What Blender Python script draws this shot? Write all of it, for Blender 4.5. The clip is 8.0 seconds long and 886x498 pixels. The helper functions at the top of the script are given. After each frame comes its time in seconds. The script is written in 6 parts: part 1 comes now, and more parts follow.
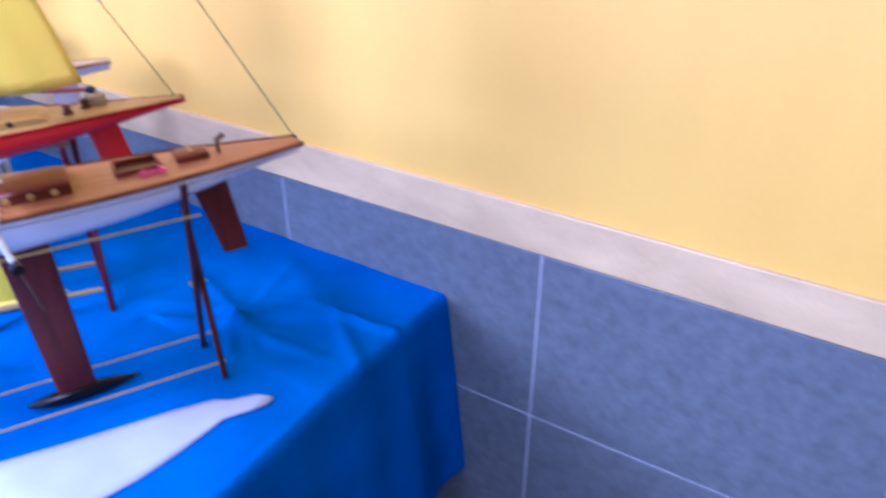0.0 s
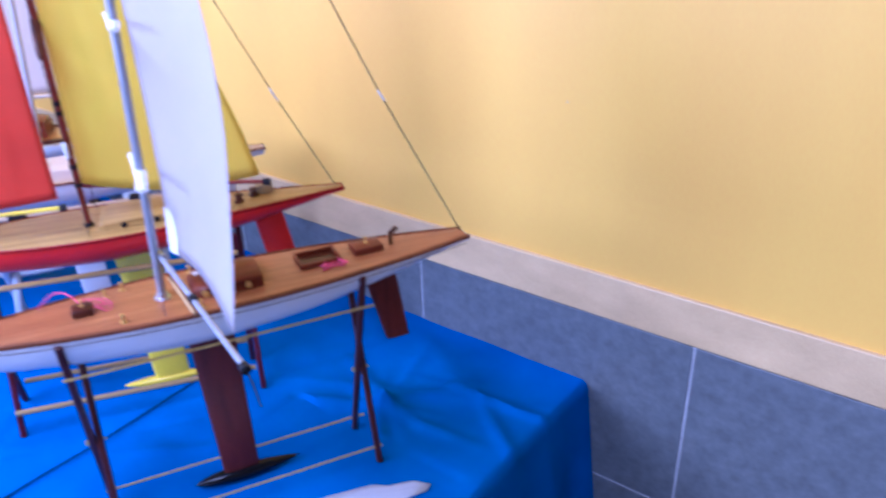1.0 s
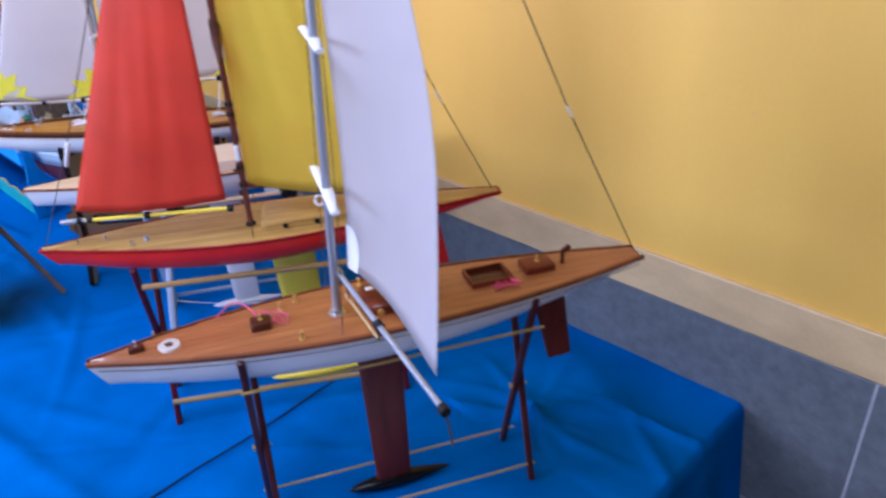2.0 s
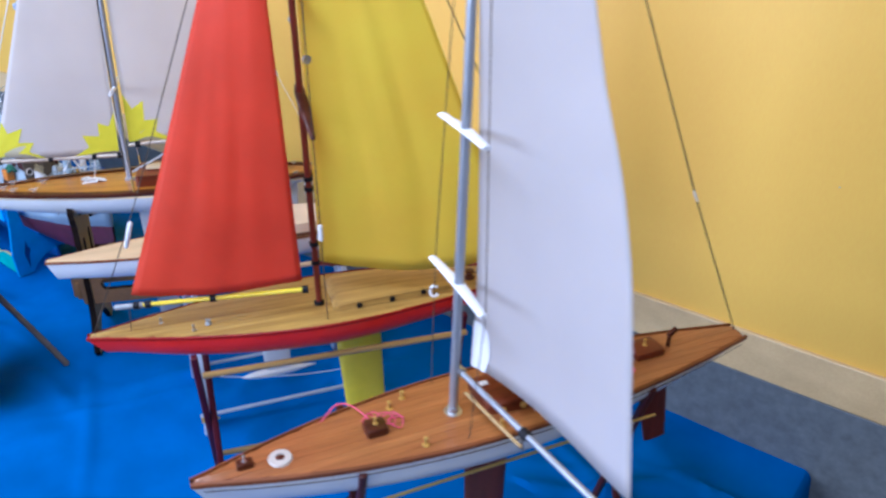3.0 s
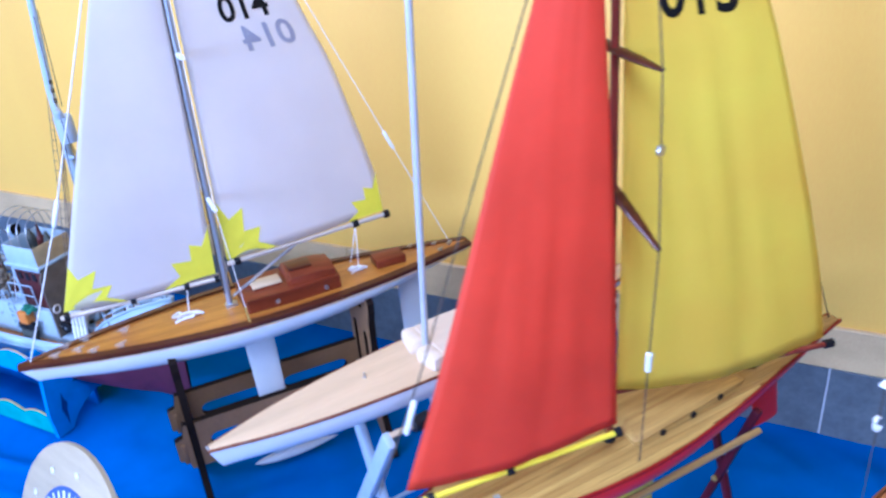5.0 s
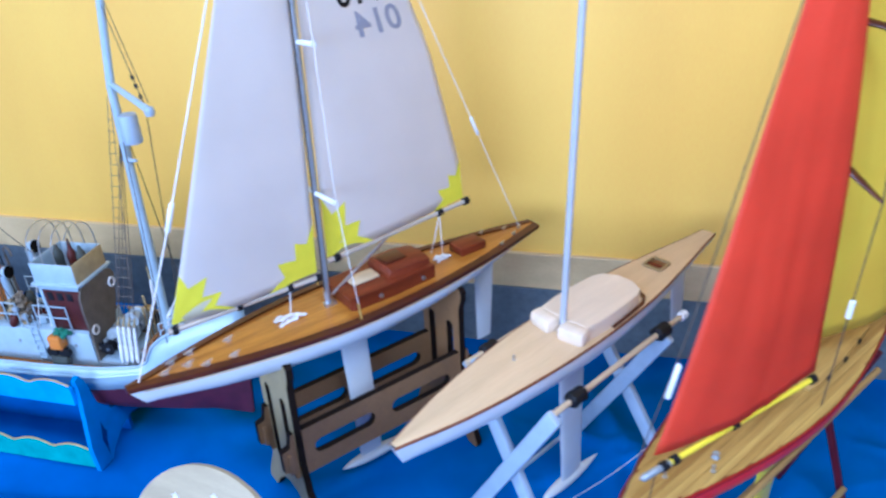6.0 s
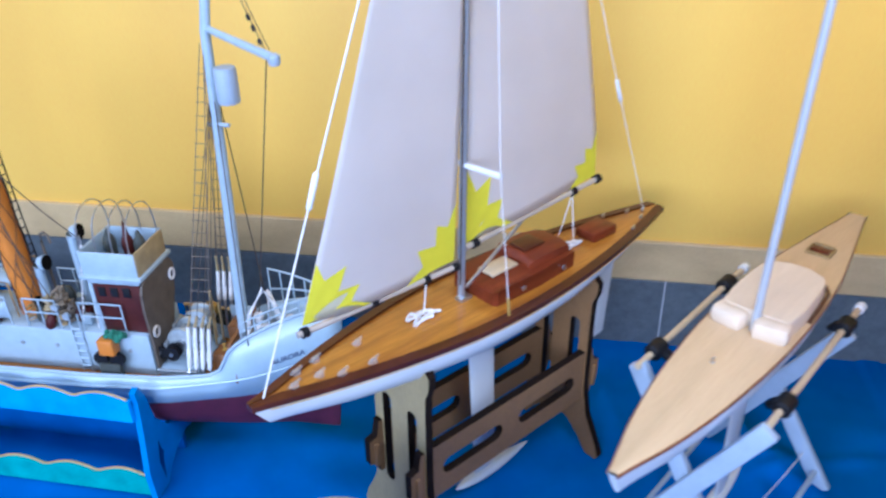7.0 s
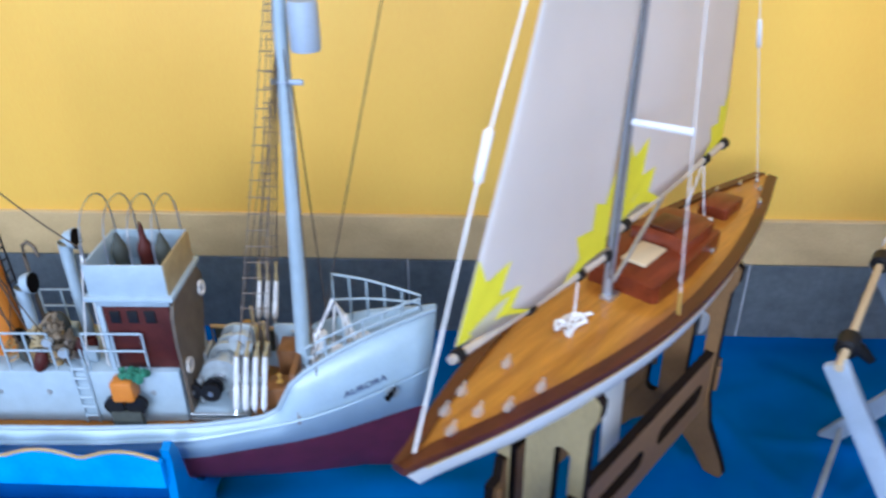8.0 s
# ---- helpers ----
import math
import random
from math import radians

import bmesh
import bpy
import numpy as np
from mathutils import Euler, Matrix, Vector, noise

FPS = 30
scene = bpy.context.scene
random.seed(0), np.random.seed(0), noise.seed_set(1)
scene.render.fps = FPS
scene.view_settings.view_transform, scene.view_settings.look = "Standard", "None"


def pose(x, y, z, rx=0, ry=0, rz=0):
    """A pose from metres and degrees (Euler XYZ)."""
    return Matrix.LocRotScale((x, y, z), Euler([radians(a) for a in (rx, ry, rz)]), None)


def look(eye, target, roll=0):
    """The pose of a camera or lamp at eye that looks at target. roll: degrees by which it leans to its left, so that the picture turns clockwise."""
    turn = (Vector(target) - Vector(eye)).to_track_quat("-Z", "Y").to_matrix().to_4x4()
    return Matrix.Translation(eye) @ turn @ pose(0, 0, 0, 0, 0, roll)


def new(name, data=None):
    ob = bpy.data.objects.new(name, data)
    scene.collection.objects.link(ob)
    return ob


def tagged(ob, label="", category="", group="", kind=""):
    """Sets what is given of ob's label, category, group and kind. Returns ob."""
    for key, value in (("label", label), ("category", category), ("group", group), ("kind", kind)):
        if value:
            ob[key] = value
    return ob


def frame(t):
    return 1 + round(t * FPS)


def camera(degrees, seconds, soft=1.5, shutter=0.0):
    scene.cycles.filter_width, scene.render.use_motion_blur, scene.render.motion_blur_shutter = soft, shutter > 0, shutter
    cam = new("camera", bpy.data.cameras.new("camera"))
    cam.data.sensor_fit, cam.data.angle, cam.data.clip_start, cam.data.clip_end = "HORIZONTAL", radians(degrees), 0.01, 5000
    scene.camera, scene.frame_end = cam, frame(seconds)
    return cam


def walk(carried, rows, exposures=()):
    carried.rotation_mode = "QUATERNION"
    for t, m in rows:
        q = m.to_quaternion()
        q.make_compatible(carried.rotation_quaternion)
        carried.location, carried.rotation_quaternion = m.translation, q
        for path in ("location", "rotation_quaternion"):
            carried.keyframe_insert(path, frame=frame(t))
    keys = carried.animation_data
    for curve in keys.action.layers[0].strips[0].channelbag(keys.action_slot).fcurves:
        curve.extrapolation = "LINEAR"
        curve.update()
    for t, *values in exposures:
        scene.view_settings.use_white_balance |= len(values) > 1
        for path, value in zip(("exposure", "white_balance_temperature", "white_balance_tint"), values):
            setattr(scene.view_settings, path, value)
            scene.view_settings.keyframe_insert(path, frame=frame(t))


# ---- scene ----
cam = camera(60.5, 8.0, soft=2.5, shutter=0.5)
PATH = [
    (0, (0.454, -1.046, 1.579), (-0.463, 0.408, 0.556), -0.1),
    (0.2, (0.425, -1.042, 1.579), (-0.582, 0.383, 0.601), -1.0),
    (0.5, (0.392, -1.052, 1.607), (-0.658, 0.345, 0.634), -1.8),
    (1, (0.323, -1.127, 1.639), (-0.769, 0.293, 0.749), -1.5),
    (1.2, (0.308, -1.157, 1.664), (-0.736, 0.081, 0.879), -2.7),
    (1.5, (0.268, -1.184, 1.678), (-0.849, 0.181, 0.734), -2.8),
    (1.7, (0.236, -1.170, 1.692), (-0.815, -0.009, 0.805), -3.1),
    (2, (0.172, -1.15, 1.696), (-1.055, 0.093, 0.72), -2.2),
    (2.2, (0.138, -1.15, 1.713), (-1.108, 0.097, 0.769), -1.1),
    (3.3, (-0.173, -1.262, 1.749), (-1.208, 0.167, 0.807), 0.5),
    (3.5, (-0.234, -1.263, 1.751), (-1.247, 0.173, 0.796), 0.6),
    (3.7, (-0.299, -1.27, 1.742), (-1.285, 0.194, 0.801), 0.9),
    (4, (-0.373, -1.267, 1.722), (-1.331, 0.211, 0.773), 0.0),
    (4.1, (-0.394, -1.263, 1.713), (-1.347, 0.242, 0.806), 0.3),
    (4.2, (-0.422, -1.262, 1.728), (-1.365, 0.293, 0.905), -0.2),
    (4.3, (-0.443, -1.261, 1.739), (-1.409, 0.309, 0.964), -0.6),
    (4.5, (-0.505, -1.273, 1.753), (-1.46, 0.254, 0.883), -2.0),
    (4.7, (-0.569, -1.264, 1.764), (-1.504, 0.251, 0.853), -4.2),
    (5.8, (-0.969, -1.401, 1.795), (-1.526, 0.262, 0.834), -4.4),
    (6, (-1.045, -1.431, 1.785), (-1.548, 0.255, 0.834), -4.0),
    (6.2, (-1.108, -1.433, 1.790), (-1.518, 0.071, 0.888), -3.3),
    (6.5, (-1.203, -1.431, 1.774), (-1.627, 0.266, 0.804), -2.5),
    (6.8, (-1.307, -1.398, 1.742), (-1.712, 0.293, 0.755), -2.2),
    (7, (-1.387, -1.344, 1.696), (-1.721, 0.371, 0.724), -1.4),
    (7.2, (-1.443, -1.297, 1.654), (-1.715, 0.215, 0.692), -2.0),
    (7.5, (-1.522, -1.233, 1.622), (-1.729, 0.462, 0.581), -0.9),
    (8, (-1.669, -1.175, 1.574), (-1.77, 0.569, 0.6), -0.7),
]
walk(cam, [(t, look(eye, target, roll)) for t, eye, target, roll in PATH],
     exposures=[(0.0, 0.81, 4600, 46), (0.7, 0.69, 4550, 46), (1.0, 0.48, 4600, 46), (1.5, -0.16, 5180, 43), (1.8, -0.17, 5280, 37), (2.2, 0.05, 5350, 30), (3.5, 0.04, 5300, 19), (4.0, 0.22, 5150, 20),
                (4.5, 0.41, 4520, 28), (6.0, 0.14, 4680, 17), (6.5, 0.17, 4950, 16), (7.0, 0.10, 5000, 19), (7.5, 0.03, 5300, 16), (8.0, 0.07, 5400, 15)])

# ---- light ----
sky = bpy.data.worlds.new("sky")
sky.use_nodes = True
scene.world = sky
sky_tex = sky.node_tree.nodes.new("ShaderNodeTexSky")
sky_tex.sky_type, sky_tex.sun_disc = "NISHITA", False
sky_tex.sun_elevation, sky_tex.sun_rotation = radians(40), radians(200)
sky.node_tree.links.new(sky_tex.outputs[0], sky.node_tree.nodes["Background"].inputs[0])
sky.node_tree.nodes["Background"].inputs[1].default_value = 0.1


def unseen_light(name, m, width, height, watts, tint):
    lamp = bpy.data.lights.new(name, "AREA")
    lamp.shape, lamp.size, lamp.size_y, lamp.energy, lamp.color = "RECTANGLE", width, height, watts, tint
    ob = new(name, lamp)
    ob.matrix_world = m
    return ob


# Three window lamps out of view; the last two are added fill.
unseen_light("unseen_light", look((-2.6, -4.1, 2.05), (-1.6, 0, 1.0)), 2.7, 1.3, 132, (0.80, 0.90, 1.0))
unseen_light("unseen_light", look((0.9, -4.1, 2.05), (0.2, 0, 1.0)), 1.7, 1.3, 17, (0.80, 0.90, 1.0))
unseen_light("unseen_light", look((-5.1, -1.9, 2.05), (-1.5, -0.9, 0.9)), 1.9, 1.3, 14, (0.80, 0.90, 1.0))
# Ceiling lamps added out of view to brighten the cloth and upper surfaces.
unseen_light("added_ceiling_lamp", look((-2.55, -1.45, 2.84), (-2.55, -1.45, 0)), 1.5, 0.45, 13, (0.86, 0.93, 1.0))
unseen_light("added_ceiling_lamp", look((-0.62, -1.50, 2.84), (-0.62, -1.50, 0)), 1.5, 0.45, 37, (0.86, 0.93, 1.0))

# ---- materials ----
def material(name, colour, rough=0.5, metal=0.0, vary=0.12, size=30.0, stretch=(1, 1, 1), bump=0.0, fine=400.0, coat=0.0, second=None, through_light=0.0, spec=0.5, pieces=False):
    """Principled surface with variation at two scales in the object's own coordinates."""
    m = bpy.data.materials.new(name)
    m.use_nodes = True
    nt = m.node_tree
    bs = nt.nodes["Principled BSDF"]
    n = lambda kind: nt.nodes.new(kind)
    co, mp = n("ShaderNodeTexCoord"), n("ShaderNodeMapping")
    mp.inputs["Scale"].default_value = stretch
    nt.links.new(co.outputs["Object"], mp.inputs[0])
    if pieces:
        info, off = n("ShaderNodeObjectInfo"), n("ShaderNodeMath")
        off.operation = "MULTIPLY"
        off.inputs[1].default_value = 40.0
        nt.links.new(info.outputs["Random"], off.inputs[0])
        nt.links.new(off.outputs[0], mp.inputs["Location"])
    n1, n2 = n("ShaderNodeTexNoise"), n("ShaderNodeTexNoise")
    n1.inputs["Scale"].default_value, n2.inputs["Scale"].default_value = size, fine
    n1.inputs["Detail"].default_value, n2.inputs["Detail"].default_value = 5, 2
    nt.links.new(mp.outputs[0], n1.inputs[0])
    nt.links.new(mp.outputs[0], n2.inputs[0])
    c = Vector(colour[:3])
    ramp = n("ShaderNodeValToRGB")
    ramp.color_ramp.elements[0].position, ramp.color_ramp.elements[1].position = 0.3, 0.7
    ramp.color_ramp.elements[0].color = (*(second[:3] if second else c * (1 - vary)), 1)
    ramp.color_ramp.elements[1].color = (*[min(v, 0.9) for v in (c if second else c * (1 + vary))], 1)
    nt.links.new(n1.outputs[0], ramp.inputs[0])
    mix = n("ShaderNodeMix")
    mix.data_type, mix.blend_type = "RGBA", "OVERLAY"
    mix.inputs["Factor"].default_value = min(1.0, vary * 1.2)
    nt.links.new(ramp.outputs[0], mix.inputs["A"])
    nt.links.new(n2.outputs[0], mix.inputs["B"])
    nt.links.new(mix.outputs["Result"], bs.inputs["Base Color"])
    bs.inputs["Roughness"].default_value, bs.inputs["Metallic"].default_value = rough, metal
    bs.inputs["Coat Weight"].default_value, bs.inputs["Coat Roughness"].default_value = coat, 0.12
    bs.inputs["Specular IOR Level"].default_value = spec
    if bump:
        b = n("ShaderNodeBump")
        b.inputs["Strength"].default_value, b.inputs["Distance"].default_value = bump, 0.002
        add = n("ShaderNodeMath")
        add.operation = "ADD"
        nt.links.new(n1.outputs[0], add.inputs[0])
        nt.links.new(n2.outputs[0], add.inputs[1])
        nt.links.new(add.outputs[0], b.inputs["Height"])
        nt.links.new(b.outputs[0], bs.inputs["Normal"])
    if through_light:
        tr, mx = n("ShaderNodeBsdfTranslucent"), n("ShaderNodeMixShader")
        nt.links.new(mix.outputs["Result"], tr.inputs[0])
        mx.inputs[0].default_value = through_light
        nt.links.new(bs.outputs[0], mx.inputs[1])
        nt.links.new(tr.outputs[0], mx.inputs[2])
        nt.links.new(mx.outputs[0], nt.nodes["Material Output"].inputs[0])
    return m


def clear(name, rough=0.05, alpha=0.20):
    m = material(name, (0.62, 0.60, 0.58, 1), rough, vary=0.02)
    m.node_tree.nodes["Principled BSDF"].inputs["Alpha"].default_value = alpha
    return m


YELLOW_WALL = material("yellow_wall_paint", (0.90, 0.515, 0.080, 1), 0.46, vary=0.065, size=2.6, stretch=(1.7, 1, 0.45), bump=0.12, fine=160, spec=0.55)
# Plaster of the unseen room, greyed to cut the light it bounces.
PLASTER = material("grey_plaster", (0.30, 0.30, 0.30, 1), 0.8, vary=0.05, size=3, bump=0.1, fine=90)
STONE = material("beige_stone_trim", (0.78, 0.56, 0.27, 1), 0.40, vary=0.22, size=5, stretch=(1, 1, 2.0), bump=0.06, second=(0.52, 0.36, 0.17, 1), pieces=True)
TILE = material("grey_slate_tile", (0.122, 0.138, 0.146, 1), 0.40, vary=0.17, size=42, bump=0.12, fine=120, pieces=True)
GROUT = material("light_grout", (0.50, 0.51, 0.53, 1), 0.9, vary=0.1)
FLOOR = material("grey_floor_tile", (0.13, 0.13, 0.14, 1), 0.5, vary=0.15, size=6)
CLOTH = material("blue_cloth", (0.0, 0.116, 0.41, 1), 0.62, vary=0.18, size=6, bump=0.10, fine=700, spec=0.06)
TABLE_WOOD = material("table_wood", (0.30, 0.20, 0.12, 1), 0.6, vary=0.2, size=20, stretch=(0.2, 3, 3))
WHITE_HULL = material("white_gloss_hull", (0.70, 0.715, 0.71, 1), 0.3, vary=0.04, size=18, coat=0.4)
RED_HULL = material("red_gloss_hull", (0.74, 0.020, 0.004, 1), 0.3, vary=0.10, size=14, coat=0.12, spec=0.3)
DEEP_RED = material("deep_red_edge", (0.30, 0.010, 0.006, 1), 0.4, vary=0.15, size=20, spec=0.2)
WHITE_PAINT = material("white_model_paint", (0.37, 0.46, 0.52, 1), 0.45, vary=0.06, size=60)
HULL_BLUE_WHITE = material("bluish_white_hull", (0.41, 0.52, 0.58, 1), 0.35, vary=0.06, size=25, coat=0.2)
MAROON = material("maroon_antifouling", (0.075, 0.008, 0.024, 1), 0.6, vary=0.2, size=40)
MAHOGANY_DECK = material("mahogany_deck", (0.41, 0.15, 0.042, 1), 0.40, vary=0.42, size=20, stretch=(0.12, 3, 3), fine=150, coat=0.3, second=(0.30, 0.095, 0.025, 1), pieces=True)
PINE_DECK = material("pine_planked_deck", (0.53, 0.335, 0.080, 1), 0.4, vary=0.32, size=30, stretch=(0.12, 3, 3), fine=160, coat=0.15, second=(0.27, 0.13, 0.024, 1), pieces=True)
PLY_DECK = material("bare_plywood_deck", (0.62, 0.435, 0.235, 1), 0.6, vary=0.10, size=16, stretch=(0.2, 2, 2), fine=180)
PLY_LIGHT = material("pale_balsa", (0.72, 0.58, 0.42, 1), 0.65, vary=0.08, size=22, stretch=(0.3, 2, 2))
TEAK_DECK = material("varnished_teak_deck", (0.47, 0.190, 0.018, 1), 0.28, vary=0.38, size=24, stretch=(0.16, 2.6, 3), fine=150, coat=0.45, second=(0.27, 0.088, 0.010, 1))
DARK_WOOD = material("dark_mahogany", (0.070, 0.016, 0.006, 1), 0.32, vary=0.3, size=40, stretch=(0.3, 2, 2), coat=0.1, spec=0.3)
RED_WOOD = material("reddish_mahogany", (0.115, 0.017, 0.008, 1), 0.4, vary=0.3, size=30, stretch=(2, 2, 0.3), coat=0.05, spec=0.25)
CABIN_WOOD = material("cabin_mahogany", (0.145, 0.028, 0.009, 1), 0.3, vary=0.3, size=40, stretch=(0.2, 2, 2), coat=0.06, spec=0.2)
MAST_RED = material("red_brown_spar", (0.20, 0.034, 0.018, 1), 0.4, vary=0.25, size=30, stretch=(2, 2, 0.3), spec=0.25)
STAND_RED = material("maroon_stand_wood", (0.080, 0.006, 0.013, 1), 0.45, vary=0.25, size=40, stretch=(2, 2, 0.3), coat=0.0, spec=0.25)
STAND_DARK = material("dark_stained_stand_wood", (0.062, 0.011, 0.008, 1), 0.4, vary=0.3, size=30, stretch=(2, 2, 0.3), spec=0.3)
DOWEL_GOLD = material("varnished_golden_dowel", (0.40, 0.24, 0.075, 1), 0.3, vary=0.2, size=50, stretch=(0.15, 3, 3), coat=0.5)
CREAM = material("cream_plastic", (0.56, 0.50, 0.43, 1), 0.45, vary=0.06)
ROD_WOOD = material("pale_dowel", (0.44, 0.29, 0.12, 1), 0.5, vary=0.2, size=50, stretch=(0.15, 3, 3))
EDGE_WOOD = material("brown_edge_strip", (0.20, 0.062, 0.018, 1), 0.4, vary=0.3, size=40, stretch=(0.2, 2, 2), spec=0.3)
ROD_DARK = material("grey_brown_rod", (0.17, 0.125, 0.09, 1), 0.6, vary=0.25, size=40)
# Light on the fore end frame is put into this paler ply colour.
PLY_LIT = material("lit_lasercut_plywood", (0.37, 0.285, 0.135, 1), 0.55, vary=0.14, size=26, stretch=(0.6, 0.6, 0.25))
ROD_DULL = material("dull_brown_rod", (0.30, 0.20, 0.075, 1), 0.5, vary=0.2, size=50, stretch=(0.15, 3, 3))
BRASS = material("brass", (0.66, 0.44, 0.11, 1), 0.32, metal=0.5, vary=0.1)
STEEL = material("steel_fittings", (0.55, 0.56, 0.58, 1), 0.3, metal=0.9, vary=0.08)
ALLOY = material("alloy_mast", (0.38, 0.41, 0.46, 1), 0.35, metal=0.6, vary=0.06)
PALE_SPAR = material("pale_spar", (0.56, 0.48, 0.39, 1), 0.35, metal=0.2, vary=0.08)
BLACK = material("black_rubber", (0.010, 0.010, 0.012, 1), 0.5, vary=0.2, spec=0.2)
LEAD_BLACK = material("black_bulb_paint", (0.004, 0.004, 0.005, 1), 0.16, vary=0.1, spec=0.3)
WHITE_SAIL = material("white_sailcloth", (0.84, 0.81, 0.80, 1), 0.5, vary=0.03, size=10, through_light=0.58, bump=0.05, fine=900)
PLAIN_SAIL = material("plain_white_sailcloth", (0.70, 0.685, 0.71, 1), 0.5, vary=0.03, size=8, through_light=0.56, bump=0.05, fine=900)
RED_SAIL = material("red_sailcloth", (0.87, 0.092, 0.034, 1), 0.55, vary=0.12, size=9, through_light=0.52, bump=0.05, fine=800)
YELLOW_SAIL = material("yellow_sailcloth", (0.94, 0.745, 0.082, 1), 0.55, vary=0.06, size=9, through_light=0.54, bump=0.05, fine=800)
YELLOW_PATCH = material("yellow_sail_patch", (0.86, 0.78, 0.03, 1), 0.5, vary=0.05, through_light=0.2)
YELLOW_PAINT = material("yellow_gloss_paint", (0.86, 0.66, 0.02, 1), 0.35, vary=0.05, coat=0.3)
NUMBER_BLACK = material("black_number_film", (0.007, 0.006, 0.005, 1), 0.6, vary=0.1, spec=0.15)
NUMBER_SHIP = material("dark_blue_ship_lettering", (0.09, 0.11, 0.18, 1), 0.5, vary=0.3, size=200)
NUMBER_FAINT = material("painted_show_through", (0.34, 0.34, 0.40, 1), 0.6, vary=0.05, through_light=0.3)
WHITE_PLASTIC = material("white_plastic", (0.80, 0.81, 0.83, 1), 0.35, vary=0.03)
CORD_WHITE = material("white_cord", (0.78, 0.76, 0.74, 1), 0.8, vary=0.1)
CORD_DARK = material("dark_rigging_line", (0.075, 0.05, 0.03, 1), 0.7, vary=0.2)
CORD_PINK = material("pink_cord", (0.80, 0.10, 0.20, 1), 0.7, vary=0.1)
CLEAR = clear("clear_plastic")
STAND_GREY = material("pale_grey_painted_wood", (0.35, 0.42, 0.51, 1), 0.5, vary=0.08, size=30)
MAST_GREY = material("pale_grey_mast_paint", (0.42, 0.44, 0.47, 1), 0.4, vary=0.06, size=30)
# Same plywood, with the shade on rails and rear frame in its colour.
PLY_SHADED = material("shaded_lasercut_plywood", (0.22, 0.115, 0.042, 1), 0.55, vary=0.16, size=22, stretch=(0.5, 0.5, 0.5))
CHAR = material("charred_ply_edge", (0.012, 0.007, 0.005, 1), 0.8, vary=0.3, spec=0.1)
BLUE_STAND = material("blue_painted_stand", (0.01, 0.20, 0.52, 1), 0.4, vary=0.1, size=30, coat=0.2)
SKY_STAND = material("light_blue_painted_board", (0.02, 0.30, 0.74, 1), 0.45, vary=0.15, size=25)
DEEP_STAND = material("deep_blue_painted_board", (0.006, 0.035, 0.16, 1), 0.45, vary=0.1)
MID_STAND = material("mid_blue_painted_board", (0.006, 0.085, 0.33, 1), 0.45, vary=0.12, size=20)
GREEN_STAND = material("sea_green_painted_board", (0.01, 0.33, 0.30, 1), 0.45, vary=0.2, size=25)
FUNNEL_ORANGE = material("orange_funnel_paint", (0.62, 0.20, 0.018, 1), 0.45, vary=0.1)
RED_BROWN = material("red_brown_wheelhouse", (0.065, 0.011, 0.008, 1), 0.5, vary=0.2, size=50, spec=0.3)
FUNNEL_WOOD = material("varnished_deck_joinery", (0.21, 0.085, 0.024, 1), 0.5, vary=0.25, size=60, stretch=(2, 2, 0.4))
TAN_PANEL = material("tan_panel", (0.105, 0.080, 0.056, 1), 0.6, vary=0.2, size=60)
OCHRE = material("ochre_painted_wood", (0.36, 0.27, 0.13, 1), 0.5, vary=0.15, size=60)
TACKLE = material("weathered_tackle_rope", (0.20, 0.150, 0.095, 1), 0.8, vary=0.3, size=120)
OLIVE = material("dark_olive_canvas", (0.05, 0.055, 0.045, 1), 0.7, vary=0.2, size=80)
DEAD_BLACK = material("dead_black", (0.006, 0.005, 0.005, 1), 0.9, vary=0.2, spec=0.05)
PALE_METAL = material("pale_silver_metal", (0.46, 0.51, 0.53, 1), 0.35, metal=0.3, vary=0.15, size=90)
GREY_METAL = material("grey_deck_gear", (0.32, 0.34, 0.35, 1), 0.4, metal=0.3, vary=0.2, size=90)
GREEN_NET = material("green_net", (0.03, 0.17, 0.10, 1), 0.8, vary=0.3, size=300)
PALE_WOOD = material("pale_wooden_disc", (0.60, 0.46, 0.28, 1), 0.55, vary=0.1, size=14, stretch=(0.4, 3, 3))
TAN_RING = material("tan_wood_rim", (0.42, 0.34, 0.21, 1), 0.55, vary=0.12, size=16, stretch=(0.4, 3, 3))
EMBLEM_BLUE = material("dark_blue_print", (0.06, 0.10, 0.30, 1), 0.4, vary=0.05)
PAPER = material("white_paper_sheet", (0.42, 0.455, 0.53, 1), 0.7, vary=0.06, size=12)

# ---- mesh tools ----
def link_mesh(name, bm, mat, smooth=True):
    bmesh.ops.recalc_face_normals(bm, faces=bm.faces)
    me = bpy.data.meshes.new(name)
    bm.to_mesh(me)
    bm.free()
    me.materials.append(mat)
    me.polygons.foreach_set("use_smooth", [smooth] * len(me.polygons))
    if smooth:
        me.set_sharp_from_angle(angle=radians(38))
    return me


def part(name, bm, mat, parent=None, label="", smooth=True):
    ob = new(name, link_mesh(name, bm, mat, smooth))
    if parent:
        ob.parent = parent
    return tagged(ob, label)


def thing(name, m, label, category, group="", kind=""):
    ob = new(name)
    ob.empty_display_size = 0.05
    ob.matrix_basis = m
    return tagged(ob, label, category, group, kind)


